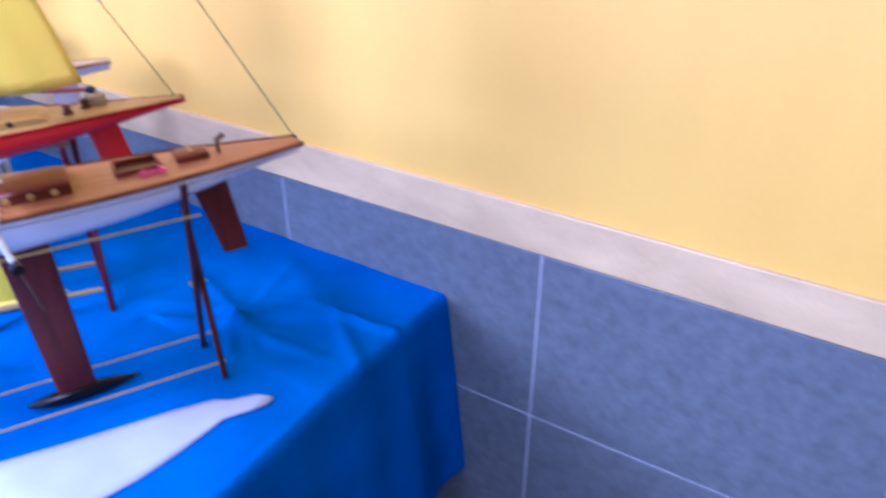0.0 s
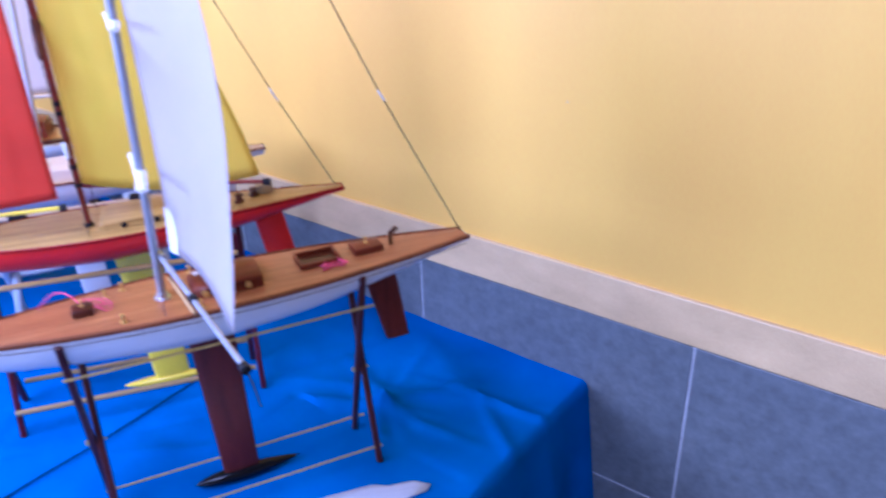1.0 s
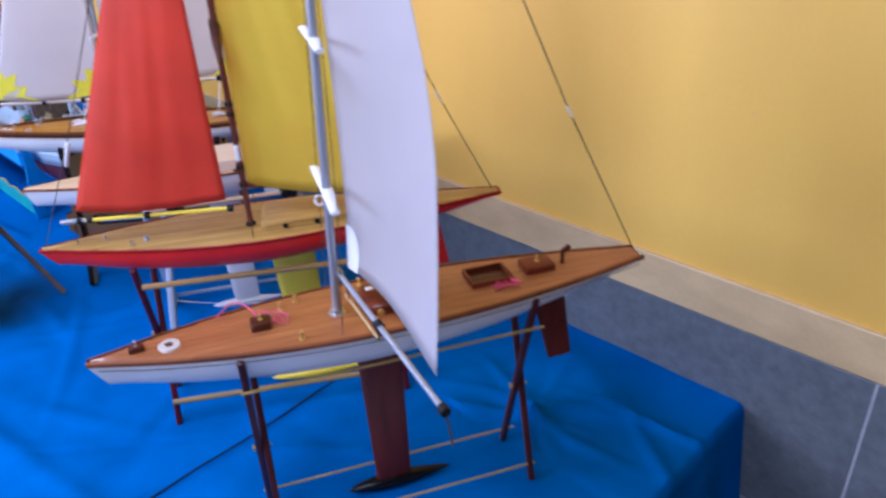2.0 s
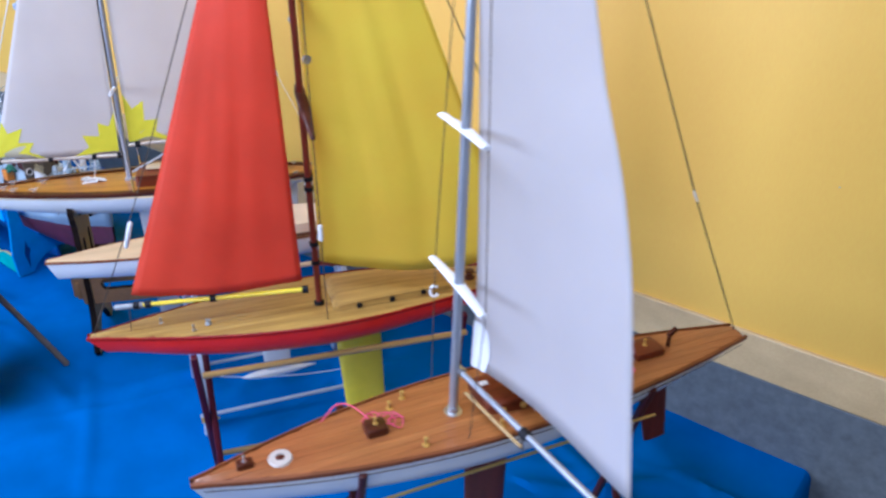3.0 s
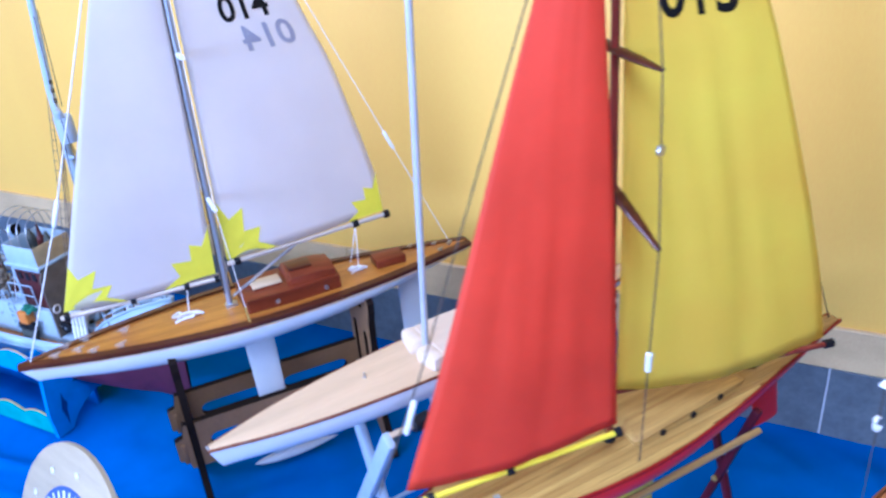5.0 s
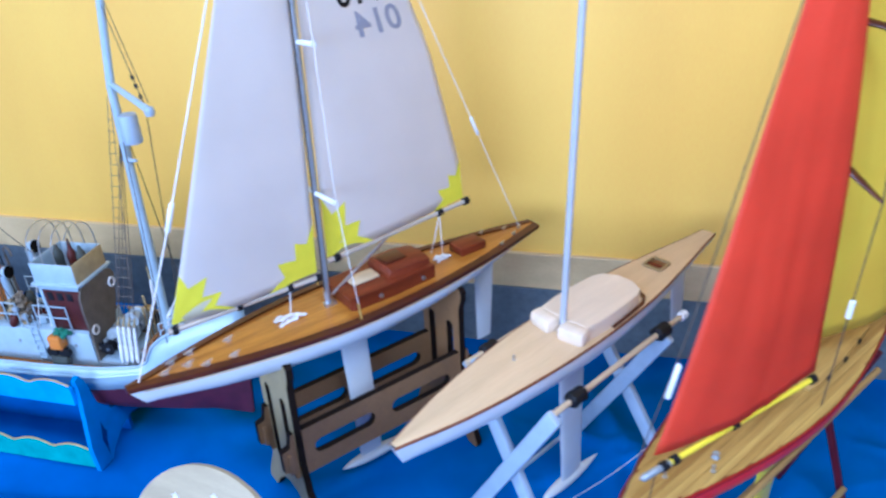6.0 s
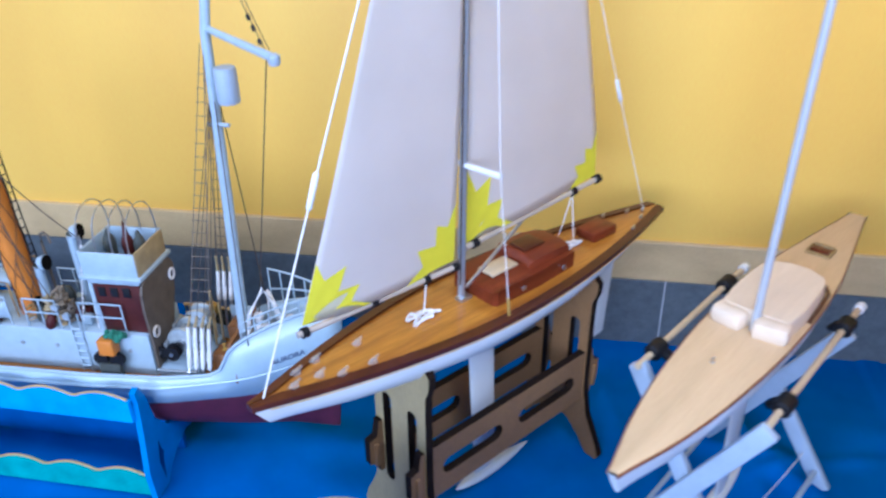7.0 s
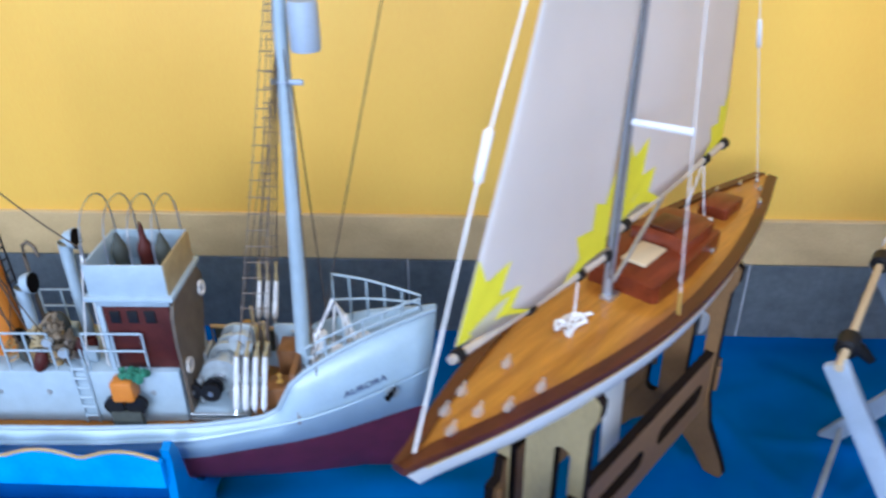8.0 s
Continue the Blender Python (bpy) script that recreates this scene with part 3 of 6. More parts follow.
def leech_line(table, n=24):
    """Evenly rising points from (z, x, y) rows, softened."""
    zs, xs, ys = zip(*table)
    return [(float(np.interp(z, zs, xs)), float(np.interp(z, zs, ys)), float(z)) for z in np.linspace(zs[0], zs[-1], n)]


def patch(at, u0, v0, ru, rv, mat, parent, ang0, ang1, points=5):
    """A jagged sunburst patch in a sail's corner."""
    bm = bmesh.new()
    rim = [(0, 0)]
    n = points * 2
    for k in range(n + 1):
        a = radians(ang0 + (ang1 - ang0) * k / n)
        r = (1.0, 0.68, 0.86, 0.60, 0.95, 0.70)[k % 6]
        rim.append((r * math.cos(a), r * math.sin(a)))
    pts = [at(min(1, max(0, u0 + ru * x)), min(1, max(0, v0 + rv * y)), 0.0011) for x, y in rim]
    c = bm.verts.new(pts[0])
    vs = [bm.verts.new(p) for p in pts[1:]]
    for a, b in zip(vs, vs[1:]):
        bm.faces.new((c, a, b))
    return part("corner_patch", bm, mat, parent, "yellow jagged corner patch", smooth=False)


def clamp(parent, p, q, r, w=0.008, mat=None):
    """A black band round a spar at p, along the spar towards q."""
    p, q = Vector(p), Vector(q)
    d = (q - p).normalized()
    return part("clamp", rod([p - d * w / 2, p + d * w / 2], r, 10), mat or BLACK, parent)


# ---- white yacht with mahogany deck ----
def white_yacht():
    y = thing("model_yacht", yacht_frame((-0.683, -0.922), (-0.315, -0.239), 1.125, 0, 1.0405), "white model sloop with orange mahogany deck and white mainsail swung out", "model boat", "model yachts")
    L = 0.745
    beam = [(-0.03, 0), (0, 0.003), (0.07, 0.027), (0.165, 0.050), (0.26, 0.063), (0.33, 0.067), (0.43, 0.066), (0.5, 0.061), (0.58, 0.050), (0.67, 0.034), (0.745, 0.016), (0.78, 0.012)]
    depth = [(-0.03, 0.034), (0, 0.034), (0.06, 0.042), (0.2, 0.055), (0.35, 0.062), (0.5, 0.050), (0.6, 0.033), (0.7, 0.014), (0.745, 0.008), (0.78, 0.006)]
    hull = part("hull", hull_mesh(L, beam, depth, 0.55), WHITE_HULL, y, "glossy white hull")
    deck = part("deck", deck_mesh(L, beam, 0.003, 0.003, 0.001), EDGE_WOOD, y, "orange-brown mahogany deck")
    planked(deck, L, beam, 0.0035, 0.003, 0.001, 0.0115, 0.0004, MAHOGANY_DECK)
    for s in (1, -1):
        part("pinstripe", rod([(x, s * (max(smooth_at(beam, x), 0.0025) * 0.998 + 0.0002), -0.0085) for x in np.linspace(0.012, L - 0.008, 40)], 0.0006, 5), CORD_DARK, y, "thin dark line below the deck edge")
    part("covering_board", rim_mesh(L, beam, 0.0036, 0.004, 0.002), EDGE_WOOD, y, "brown covering board")
    part("keel", foil_mesh((0.322, 0.385, 0.0, -0.052), (0.338, 0.392, 0.026, -0.338), 0.010), RED_WOOD, y, "brown mahogany keel fin")
    part("bulb", bulb_mesh(0.292, 0.458, 0.028, -0.345, 0.014, 0.8), LEAD_BLACK, y, "black torpedo bulb")
    part("rudder", foil_mesh((0.578, 0.628, 0, -0.030), (0.610, 0.648, 0.004, -0.156), 0.007), RED_WOOD, y, "brown mahogany rudder")
    # cabin with rounded roof and brass ports
    bm = bmesh.new()
    rings = []
    for x, h, w in ((0.338, 0.015, 0.026), (0.345, 0.021, 0.030), (0.38, 0.024, 0.034), (0.415, 0.024, 0.034), (0.430, 0.022, 0.033)):
        rings.append([(x, -w, 0)] + [(x, -w * math.cos(math.pi * k / 10), h * (0.72 + 0.28 * math.sin(math.pi * k / 10))) for k in range(11)] + [(x, w, 0)])
    loft(bm, rings)
    cabin = part("cabin", bm, CABIN_WOOD, y, "low mahogany cabin")
    for x in (0.355, 0.383, 0.410):
        bm = bmesh.new()
        lathe(bm, [(0.0045, 0), (0.0045, 0.002), (0.003, 0.0025), (0.0028, 0.001)], 12, pose(x, -0.0335, 0.011, 90, 0, 0))
        part("porthole", bm, BRASS, cabin, "brass porthole")
    block(cabin, "label_plate", (0.350, 0.008, 0.0225), (0.010, 0.008, 0.0012), WHITE_PLASTIC, 0.0003)
    # open hatch with coaming
    bm = bmesh.new()
    for c, s in (((0.515, 0.026, 0.006), (0.060, 0.004, 0.012)), ((0.515, -0.014, 0.006), (0.060, 0.004, 0.012)), ((0.487, 0.006, 0.006), (0.004, 0.037, 0.012)), ((0.543, 0.006, 0.006), (0.004, 0.037, 0.012))):
        box(bm, c, s, 0.001)
    coaming = part("hatch_coaming", bm, CABIN_WOOD, y, "open mahogany hatch coaming")
    block(coaming, "hatch_well", (0.515, 0.006, 0.0045), (0.050, 0.034, 0.003), DARK_WOOD, 0.0005)
    h2 = block(y, "hatch", (0.588, 0.006, 0.009), (0.044, 0.034, 0.012), CABIN_WOOD, 0.003)
    cleat(h2, 0.588, 0.006, 0.015, "knob", BRASS, 0.8)
    bm = bmesh.new()
    tube(bm, [(0.626, 0.004, 0.002), (0.626, 0.004, 0.026)], 0.0028, 8)
    box(bm, (0.630, 0.004, 0.026), (0.016, 0.006, 0.006), 0.001, pose(0, 0, 0, 0, -35, 0))
    part("tiller_post", bm, DARK_WOOD, y)
    h1 = block(y, "fore_hatch", (0.207, -0.002, 0.009), (0.026, 0.025, 0.013), DARK_WOOD, 0.004)
    cleat(h1, 0.207, -0.002, 0.015, "knob", BRASS, 0.8)
    bm = bmesh.new()
    lathe(bm, [(0.0055, 0.003), (0.0055, 0.0075), (0.0125, 0.0070), (0.0138, 0.0050), (0.0138, 0.003)], 24, pose(0.096, -0.004, 0))
    part("deck_ring", bm, CREAM, y, "cream round deck ring")
    part("ring_eye", rod([(0.096, -0.004, 0.003), (0.096, -0.004, 0.0062)], 0.0045, 12), DARK_WOOD, y)
    block(y, "stem_block", (0.058, 0.0, 0.007), (0.018, 0.012, 0.009), DARK_WOOD, 0.002)
    cleat(y, 0.058, 0.0, 0.011, "stem_eye", STEEL, 0.7)
    for x, yy in ((0.256, 0.042), (0.252, -0.046), (0.235, 0.030), (0.345, -0.052), (0.345, 0.052)):
        cleat(y, x, yy, 0.003)
    # spars
    base, top = (0.303, -0.006, 0.0), (0.332, -0.006, 0.985)
    at_mast = lambda z: Vector(base).lerp(Vector(top), z / 0.985)
    mast = part("mast", rod([at_mast(z) for z in (0.0, 0.3, 0.65, 0.985)], [0.0054, 0.0054, 0.0048, 0.0034], 12), ALLOY, y, "grey alloy mast")
    bm = bmesh.new()
    lathe(bm, [(0.011, 0.002), (0.011, 0.006), (0.0075, 0.007), (0.0075, 0.012)], 14, pose(*at_mast(0)))
    part("mast_step", bm, STEEL, mast)
    boom_a, boom_b = Vector((0.312, -0.012, 0.062)), Vector((0.361, -0.280, 0.046))
    boom = part("boom", rod([boom_a, boom_b], 0.0036, 10), ALLOY, y, "pale alloy boom")
    for f in (0.42, 0.985):
        clamp(boom, boom_a.lerp(boom_b, f), boom_b, 0.0058, 0.010)
    sleeve(boom, boom_a, boom_a.lerp(boom_b, -0.05), 0.006, STEEL, "gooseneck")
    kick = part("kicking_strap", rod([(0.316, -0.014, 0.034), boom_a.lerp(boom_b, 0.40) + Vector((0, 0, -0.022))], 0.0022, 8), ROD_WOOD, y, "thin wooden strut")
    for f in (0.06, 0.40):
        line(y, [boom_a.lerp(boom_b, f), boom_a.lerp(boom_b, f) + Vector((0.002, 0, -0.026))], CORD_DARK, 0.0010, "strut_link")
    line(y, sag(boom_b, (0.371, -0.268, -0.012), -0.004), CORD_DARK, 0.0013, "hanging_line")
    for z, half in ((0.179, 0.068), (0.354, 0.053)):
        p = at_mast(z)
        bm = bmesh.new()
        rings = []
        for f in (-1, -0.6, 0, 0.6, 1):
            w, h = 0.0075 * (1 - 0.30 * abs(f)), 0.0026
            c = p + Vector((-0.003 * abs(f), f * half, 0.001 * f))
            rings.append([c + Vector((w * math.cos(2 * math.pi * k / 10), 0, h * math.sin(2 * math.pi * k / 10))) for k in range(10)])
        loft(bm, rings)
        part("spreader", bm, WHITE_PLASTIC, mast, "white spreader")
    lo, hi = at_mast(0.179), at_mast(0.354)
    for s in (1, -1):
        foot = Vector((0.300, 0.056 * s - 0.002, 0.006))
        tip1, tip2 = lo + Vector((0, 0.066 * s, 0.001 * s)), hi + Vector((0, 0.051 * s, 0.001 * s))
        line(y, [foot, tip1, tip2, at_mast(0.90)], CORD_DARK, 0.0006, "shroud")
        if s > 0:
            c = foot.lerp(tip1, 0.745)
            part("shroud_clip", rod([c + Vector((0.0052 * math.cos(a), 0.0015 * math.sin(a), 0.0062 * math.sin(a))) for a in np.linspace(0.7, 5.6, 15)], 0.0019, 8), WHITE_PLASTIC, y, "small white C-shaped clip")
    bs, be = Vector((0.738, 0.0, 0.004)), at_mast(0.86)
    line(y, [bs, (0.622, -0.005, 0.229), be], CORD_DARK, 0.0009, "backstay")
    sleeve(y, (0.626, -0.005, 0.222), (0.617, -0.005, 0.238), 0.0016, CORD_WHITE)
    # mainsail
    leech = leech_line([(0.086, 0.358, -0.270), (0.14, 0.370, -0.244), (0.21, 0.380, -0.218), (0.28, 0.388, -0.190), (0.35, 0.389, -0.160), (0.42, 0.385, -0.127), (0.70, 0.357, -0.060), (0.93, 0.332, -0.012)])
    luff = [at_mast(z) + Vector((0.005 + 0.014 * max(0.0, 1 - max(0.0, z - 0.16) / 0.34), -0.004, 0)) for z in np.linspace(0.070, 0.93, 24)]
    at = sail_surface(luff, leech, 0.05, 0.0, (1, 0.1, 0))
    main = sail("mainsail", at, PLAIN_SAIL, y, "plain white mainsail")
    bm = bmesh.new()
    for off in (0.0012, -0.0012):
        rim = [at(0.105 * math.cos(a) ** 0.7, 0.024 + 0.046 * math.sin(a) ** 0.8, off) for a in np.linspace(0, math.pi / 2, 14)]
        bm.faces.new([bm.verts.new(p) for p in [at(0.0, 0.0, off), at(0.085, 0.0, off)] + rim])
    part("tack_patch", bm, WHITE_PLASTIC, main, "white rounded reinforcing patch", smooth=False)
    bm = bmesh.new()
    pts = [at(1, 0.0, 0.001), at(0.86, 0.01, 0.001), at(0.86, 0.07, 0.001), at(1, 0.075, 0.001)]
    bm.faces.new([bm.verts.new(p) for p in pts])
    part("clew_patch", bm, WHITE_SAIL, main, "white reinforcing patch", smooth=False)
    on = lambda u0, v0: lambda a, b: at(u0 + a / 0.125, v0 + b / 0.86, -0.0014)
    lettering("0", 0.040, on(0.36, 0.535), NUMBER_BLACK, main, "sail_number", "black digit", 0.0012)
    bm = bmesh.new()
    bm.faces.new([bm.verts.new(on(0.36, 0.535)(a, b)) for a, b in ((0.026, -0.02), (0.062, -0.02), (0.062, 0.02), (0.026, 0.02))])
    part("number_bar", bm, NUMBER_BLACK, main, "black bar", smooth=False)
    # pink cord
    rng = random.Random(3)
    arch = [(0.152, 0.043, 0.000), (0.157, 0.040, 0.006), (0.170, 0.045, 0.015), (0.180, 0.044, 0.018), (0.190, 0.038, 0.017), (0.199, 0.026, 0.013), (0.205, 0.017, 0.008), (0.211, 0.011, 0.005)]
    part("cord_loop", rod([smooth_path(arch, f) for f in np.linspace(0, 1, 28)], 0.0009, 6), CORD_PINK, y, "loose arch of pink cord")
    for x0, y0, rx, ry, lift, turns in ((0.220, 0.006, 0.017, 0.009, 0.009, 1.6), (0.207, 0.016, 0.011, 0.007, 0.007, 1.3), (0.233, 0.001, 0.010, 0.010, 0.006, 1.4)):
        pts = [(x0 + rx * math.cos(a) * (1 - 0.03 * a), y0 + ry * math.sin(a), 0.005 + lift * (0.5 + 0.5 * math.sin(1.7 * a + x0 * 90))) for a in np.linspace(0, 2 * math.pi * turns, 26)]
        part("cord_loop", rod(pts, 0.0008, 6), CORD_PINK, y, "loose loop of pink cord")
    for x, yy in ((0.530, -0.022),):
        pts = [(x + 0.022 * math.cos(0.9 * k) * (0.5 + 0.5 * rng.random()), yy + 0.010 * math.sin(1.3 * k), 0.005 + 0.005 * rng.random()) for k in range(22)]
        part("coiled_cord", rod(pts, 0.0011, 6), CORD_PINK, y, "tangle of pink cord")
    return y


white_yacht()
x_stand(yacht_frame((-0.683, -0.922), (-0.315, -0.239), 1.125, 0, 1.0405), 0.180, 0.566, -0.052, 0.070, -0.036, 0.062, -0.006, (TOP - 1.125) / 1.0405, 0.0048, STAND_DARK, BRASS, 0.003,
        [(-0.045, -0.060, BRASS, 0.0019), (0.062, -0.072, ROD_WOOD, 0.0030), (-0.030, -0.328, BRASS, 0.0017), (0.056, -0.328, BRASS, 0.0017)],
        "folding stand of dark red legs and thin pale rods")


# dark cord lying on the cloth by the stand
cord = tagged(part("loose_cord", rod([(-0.812, -0.40, TOP + 0.006), (-0.806, -0.50, TOP + 0.006), (-0.800, -0.60, TOP + 0.006), (-0.797, -0.68, TOP + 0.006), (-0.801, -0.78, TOP + 0.005), (-0.799, -0.86, TOP + 0.005), (-0.792, -0.95, TOP + 0.005), (-0.780, -1.05, TOP + 0.005)], 0.0018, 6), BLACK), "thin dark cord lying loose on the cloth", "cord")


# ---- red yacht with yellow mainsail ----
def red_yacht():
    y = thing("model_yacht", yacht_frame((-1.060, -0.835), (-0.617, -0.201), 1.113, -0.9, 1.043), "red model sloop with pine deck, red jib and yellow mainsail", "model boat", "model yachts")
    L = 0.742
    beam = [(-0.03, 0), (0, 0.003), (0.065, 0.025), (0.14, 0.046), (0.22, 0.064), (0.30, 0.074), (0.36, 0.075), (0.42, 0.070), (0.5, 0.057), (0.6, 0.037), (0.7, 0.017), (0.742, 0.008), (0.78, 0.006)]
    depth = [(-0.03, 0.026), (0, 0.027), (0.06, 0.036), (0.2, 0.050), (0.35, 0.055), (0.5, 0.044), (0.6, 0.030), (0.7, 0.012), (0.742, 0.006), (0.78, 0.004)]
    part("hull", hull_mesh(L, beam, depth, 0.8), RED_HULL, y, "glossy red hull")
    deck = part("deck", deck_mesh(L, beam, 0.0015, 0.003, 0.001), EDGE_WOOD, y, "yellow planked pine deck")
    planked(deck, L, beam, 0.002, 0.003, 0.001, 0.0088, 0.0004, PINE_DECK)
    part("covering_board", rim_mesh(L, beam, 0.0014, 0.003, 0.0010), DEEP_RED, y, "dark red deck edge")
    part("keel", foil_mesh((0.345, 0.418, 0.0, -0.046), (0.362, 0.422, 0.020, -0.325), 0.012), YELLOW_PAINT, y, "yellow keel fin")
    part("bulb", bulb_mesh(0.305, 0.480, 0.021, -0.333, 0.011, 0.75), YELLOW_PAINT, y, "yellow bulb")
    part("rudder", foil_mesh((0.580, 0.630, 0, -0.026), (0.598, 0.648, 0.002, -0.128), 0.008), RED_HULL, y, "red rudder")
    # trunk cabin of the same planking, with three dark ports a side
    bm = bmesh.new()
    rings = []
    for x, w, h in ((0.342, 0.040, 0.010), (0.352, 0.046, 0.016), (0.43, 0.043, 0.018), (0.52, 0.033, 0.013), (0.532, 0.029, 0.006)):
        rings.append([(x, -w, 0), (x, -w, h * 0.85), (x, -w * 0.8, h), (x, 0, h * 1.1), (x, w * 0.8, h), (x, w, h * 0.85), (x, w, 0)])
    loft(bm, rings)
    trunk = part("cabin_trunk", bm, PINE_DECK, y, "low planked cabin trunk")
    for s in (-1, 1):
        for x, w in ((0.380, 0.0462), (0.430, 0.0440), (0.480, 0.0385)):
            bm = bmesh.new()
            lathe(bm, [(0.0044, 0), (0.0044, 0.0018), (0.003, 0.0022)], 12, pose(x, s * (w - 0.001), 0.009, -90 * s, 0, 0))
            part("porthole", bm, BLACK, trunk, "round dark porthole")
    base, top = (0.325, -0.015, 0.0), (0.334, -0.017, 0.985)
    at_mast = lambda z: Vector(base).lerp(Vector(top), z / 0.985)
    mast = part("mast", rod([at_mast(z) for z in (0.0, 0.3, 0.65, 0.985)], [0.0046, 0.0046, 0.0041, 0.003], 10), MAST_RED, y, "dark red wooden mast")
    bm = bmesh.new()
    lathe(bm, [(0.008, 0.002), (0.008, 0.008), (0.0062, 0.010)], 12, pose(*at_mast(0)))
    part("mast_step", bm, BLACK, mast)
    for z in (0.075, 0.105, 0.19, 0.205):
        clamp(mast, at_mast(z), at_mast(z + 0.01), 0.0068, 0.006)
    # main boom, jib boom
    ba, bb = Vector((0.331, -0.016, 0.072)), Vector((0.607, -0.083, 0.060))
    boom = part("boom", rod([ba, bb], 0.0034, 8), MAST_RED, y, "dark red boom")
    clamp(boom, bb, ba, 0.0056, 0.012)
    clamp(boom, ba.lerp(bb, 0.65), ba, 0.005, 0.008)
    ja, jb = Vector((0.050, -0.008, 0.046)), Vector((0.306, -0.056, 0.056))
    jboom = part("jib_boom", rod([ja, jb], 0.0034, 8), YELLOW_PAINT, y, "yellow jib boom")
    for f in (0.10, 0.16, 0.50, 0.99):
        clamp(jboom, ja.lerp(jb, f), jb, 0.0055, 0.008)
    sleeve(jboom, ja.lerp(jb, -0.02), ja.lerp(jb, 0.14), 0.0040, GREY_METAL, "end_fitting")
    line(y, [(0.060, -0.008, 0.003), ja.lerp(jb, 0.06)], CORD_DARK, 0.0007, "jib_tie")
    # spreaders
    tips = {}
    for z, near, far in ((0.326, (0.004, -0.062, -0.044), (0.002, 0.037, 0.004)), (0.462, (0.006, -0.054, -0.010), (0.002, 0.029, 0.008))):
        p = at_mast(z)
        a, b = p + Vector(far), p + Vector(near)
        tips[z] = (a, b)
        bm = bmesh.new()
        rings = []
        for q, w in ((a, 0.0030), (a.lerp(p, 0.5), 0.0062), (p, 0.0078), (p.lerp(b, 0.5), 0.0070), (b, 0.0034)):
            rings.append([q + Vector((w * math.cos(2 * math.pi * n / 10), 0, 0.45 * w * math.sin(2 * math.pi * n / 10))) for n in range(10)])
        loft(bm, rings)
        part("spreader", bm, DARK_WOOD, mast, "dark wooden spreader blade")
    for s in (1, -1):
        foot = Vector((0.330, 0.062 * s, 0.004))
        t1, t2 = tips[0.326][0 if s > 0 else 1], tips[0.462][0 if s > 0 else 1]
        line(y, [foot, t1, t2, at_mast(0.92)], CORD_DARK, 0.0008, "shroud")
        sleeve(y, foot.lerp(t1, 0.47), foot.lerp(t1, 0.56), 0.0034, WHITE_PLASTIC)
        bm = bmesh.new()
        lathe(bm, [(0.0022, -0.0012), (0.0055, -0.0016), (0.0055, 0.0016), (0.0022, 0.0012)], 14, Matrix.Translation(t1.lerp(t2, 0.58)) @ pose(0, 0, 0, 90, 0, 20))
        part("shroud_ring", bm, STEEL, y, "grey ring on the shroud")
    line(y, [(0.728, 0, 0.004), (0.646, -0.008, 0.172), at_mast(0.86)], CORD_DARK, 0.0009, "backstay")
    sleeve(y, (0.649, -0.008, 0.166), (0.637, -0.008, 0.190), 0.0017, CORD_WHITE)
    line(y, [(0.010, 0, 0.004), (0.100, -0.009, 0.195), at_mast(0.74)], CORD_DARK, 0.0008, "forestay")
    sleeve(y, (0.078, -0.008, 0.134), (0.091, -0.010, 0.172), 0.0032, WHITE_PLASTIC)
    # sails
    at = sail_surface([at_mast(z) + Vector((0.006, -0.004, 0)) for z in np.linspace(0.078, 0.95, 24)],
                      leech_line([(0.072, 0.599, -0.083), (0.16, 0.579, -0.081), (0.26, 0.546, -0.077), (0.45, 0.478, -0.067), (0.53, 0.445, -0.062), (0.76, 0.385, -0.045), (0.95, 0.325, -0.020)]), 0.028, 0.015, (0.2, -1, 0), 1.0)
    main = sail("mainsail", at, YELLOW_SAIL, y, "bright yellow mainsail with black number")
    lettering("013", 0.045, lambda a, b: at(0.50 + a / 0.170, 0.490 + b / 0.87, 0.0012), NUMBER_BLACK, main, "sail_number", "black number", 0.0012)
    jat = sail_surface([Vector((0.070, -0.004, 0.060)).lerp(Vector((0.323, -0.018, 0.715)), f) for f in np.linspace(0, 1, 24)],
                       leech_line([(0.072, 0.301, -0.060), (0.20, 0.299, -0.056), (0.45, 0.297, -0.044), (0.54, 0.301, -0.036), (0.715, 0.325, -0.018)]), 0.05, 0.004, (0.2, -1, 0), 0.8)
    sail("jib", jat, RED_SAIL, y, "bright red jib")
    bm = bmesh.new()
    lathe(bm, [(0.005, 0), (0.005, 0.002), (0.0025, 0.005), (0.004, 0.008)], 10, pose(0.165, -0.022, 0.003))
    part("fairlead", bm, GREY_METAL, y)
    for x, yy in ((0.10, 0.0), (0.145, -0.032)):
        cleat(y, x, yy, 0.004, mat=STEEL, s=0.8)
    # winches and a tiller block on the after deck
    for x, yy in ((0.562, -0.012), (0.588, 0.006)):
        bm = bmesh.new()
        lathe(bm, [(0.0085, 0.002), (0.0085, 0.005), (0.0055, 0.007), (0.0050, 0.012), (0.0075, 0.014), (0.0070, 0.017), (0.002, 0.0185)], 14, pose(x, yy, 0.002))
        part("winch", bm, DARK_WOOD, y, "small dark deck winch")
    block(y, "tiller_block", (0.606, 0.016, 0.012), (0.030, 0.018, 0.018), OCHRE, 0.003, "ochre wooden block")
    line(y, sag((0.562, -0.012, 0.014), bb, 0.004), CORD_DARK, 0.0008, "sheet")
    return y


red_yacht()
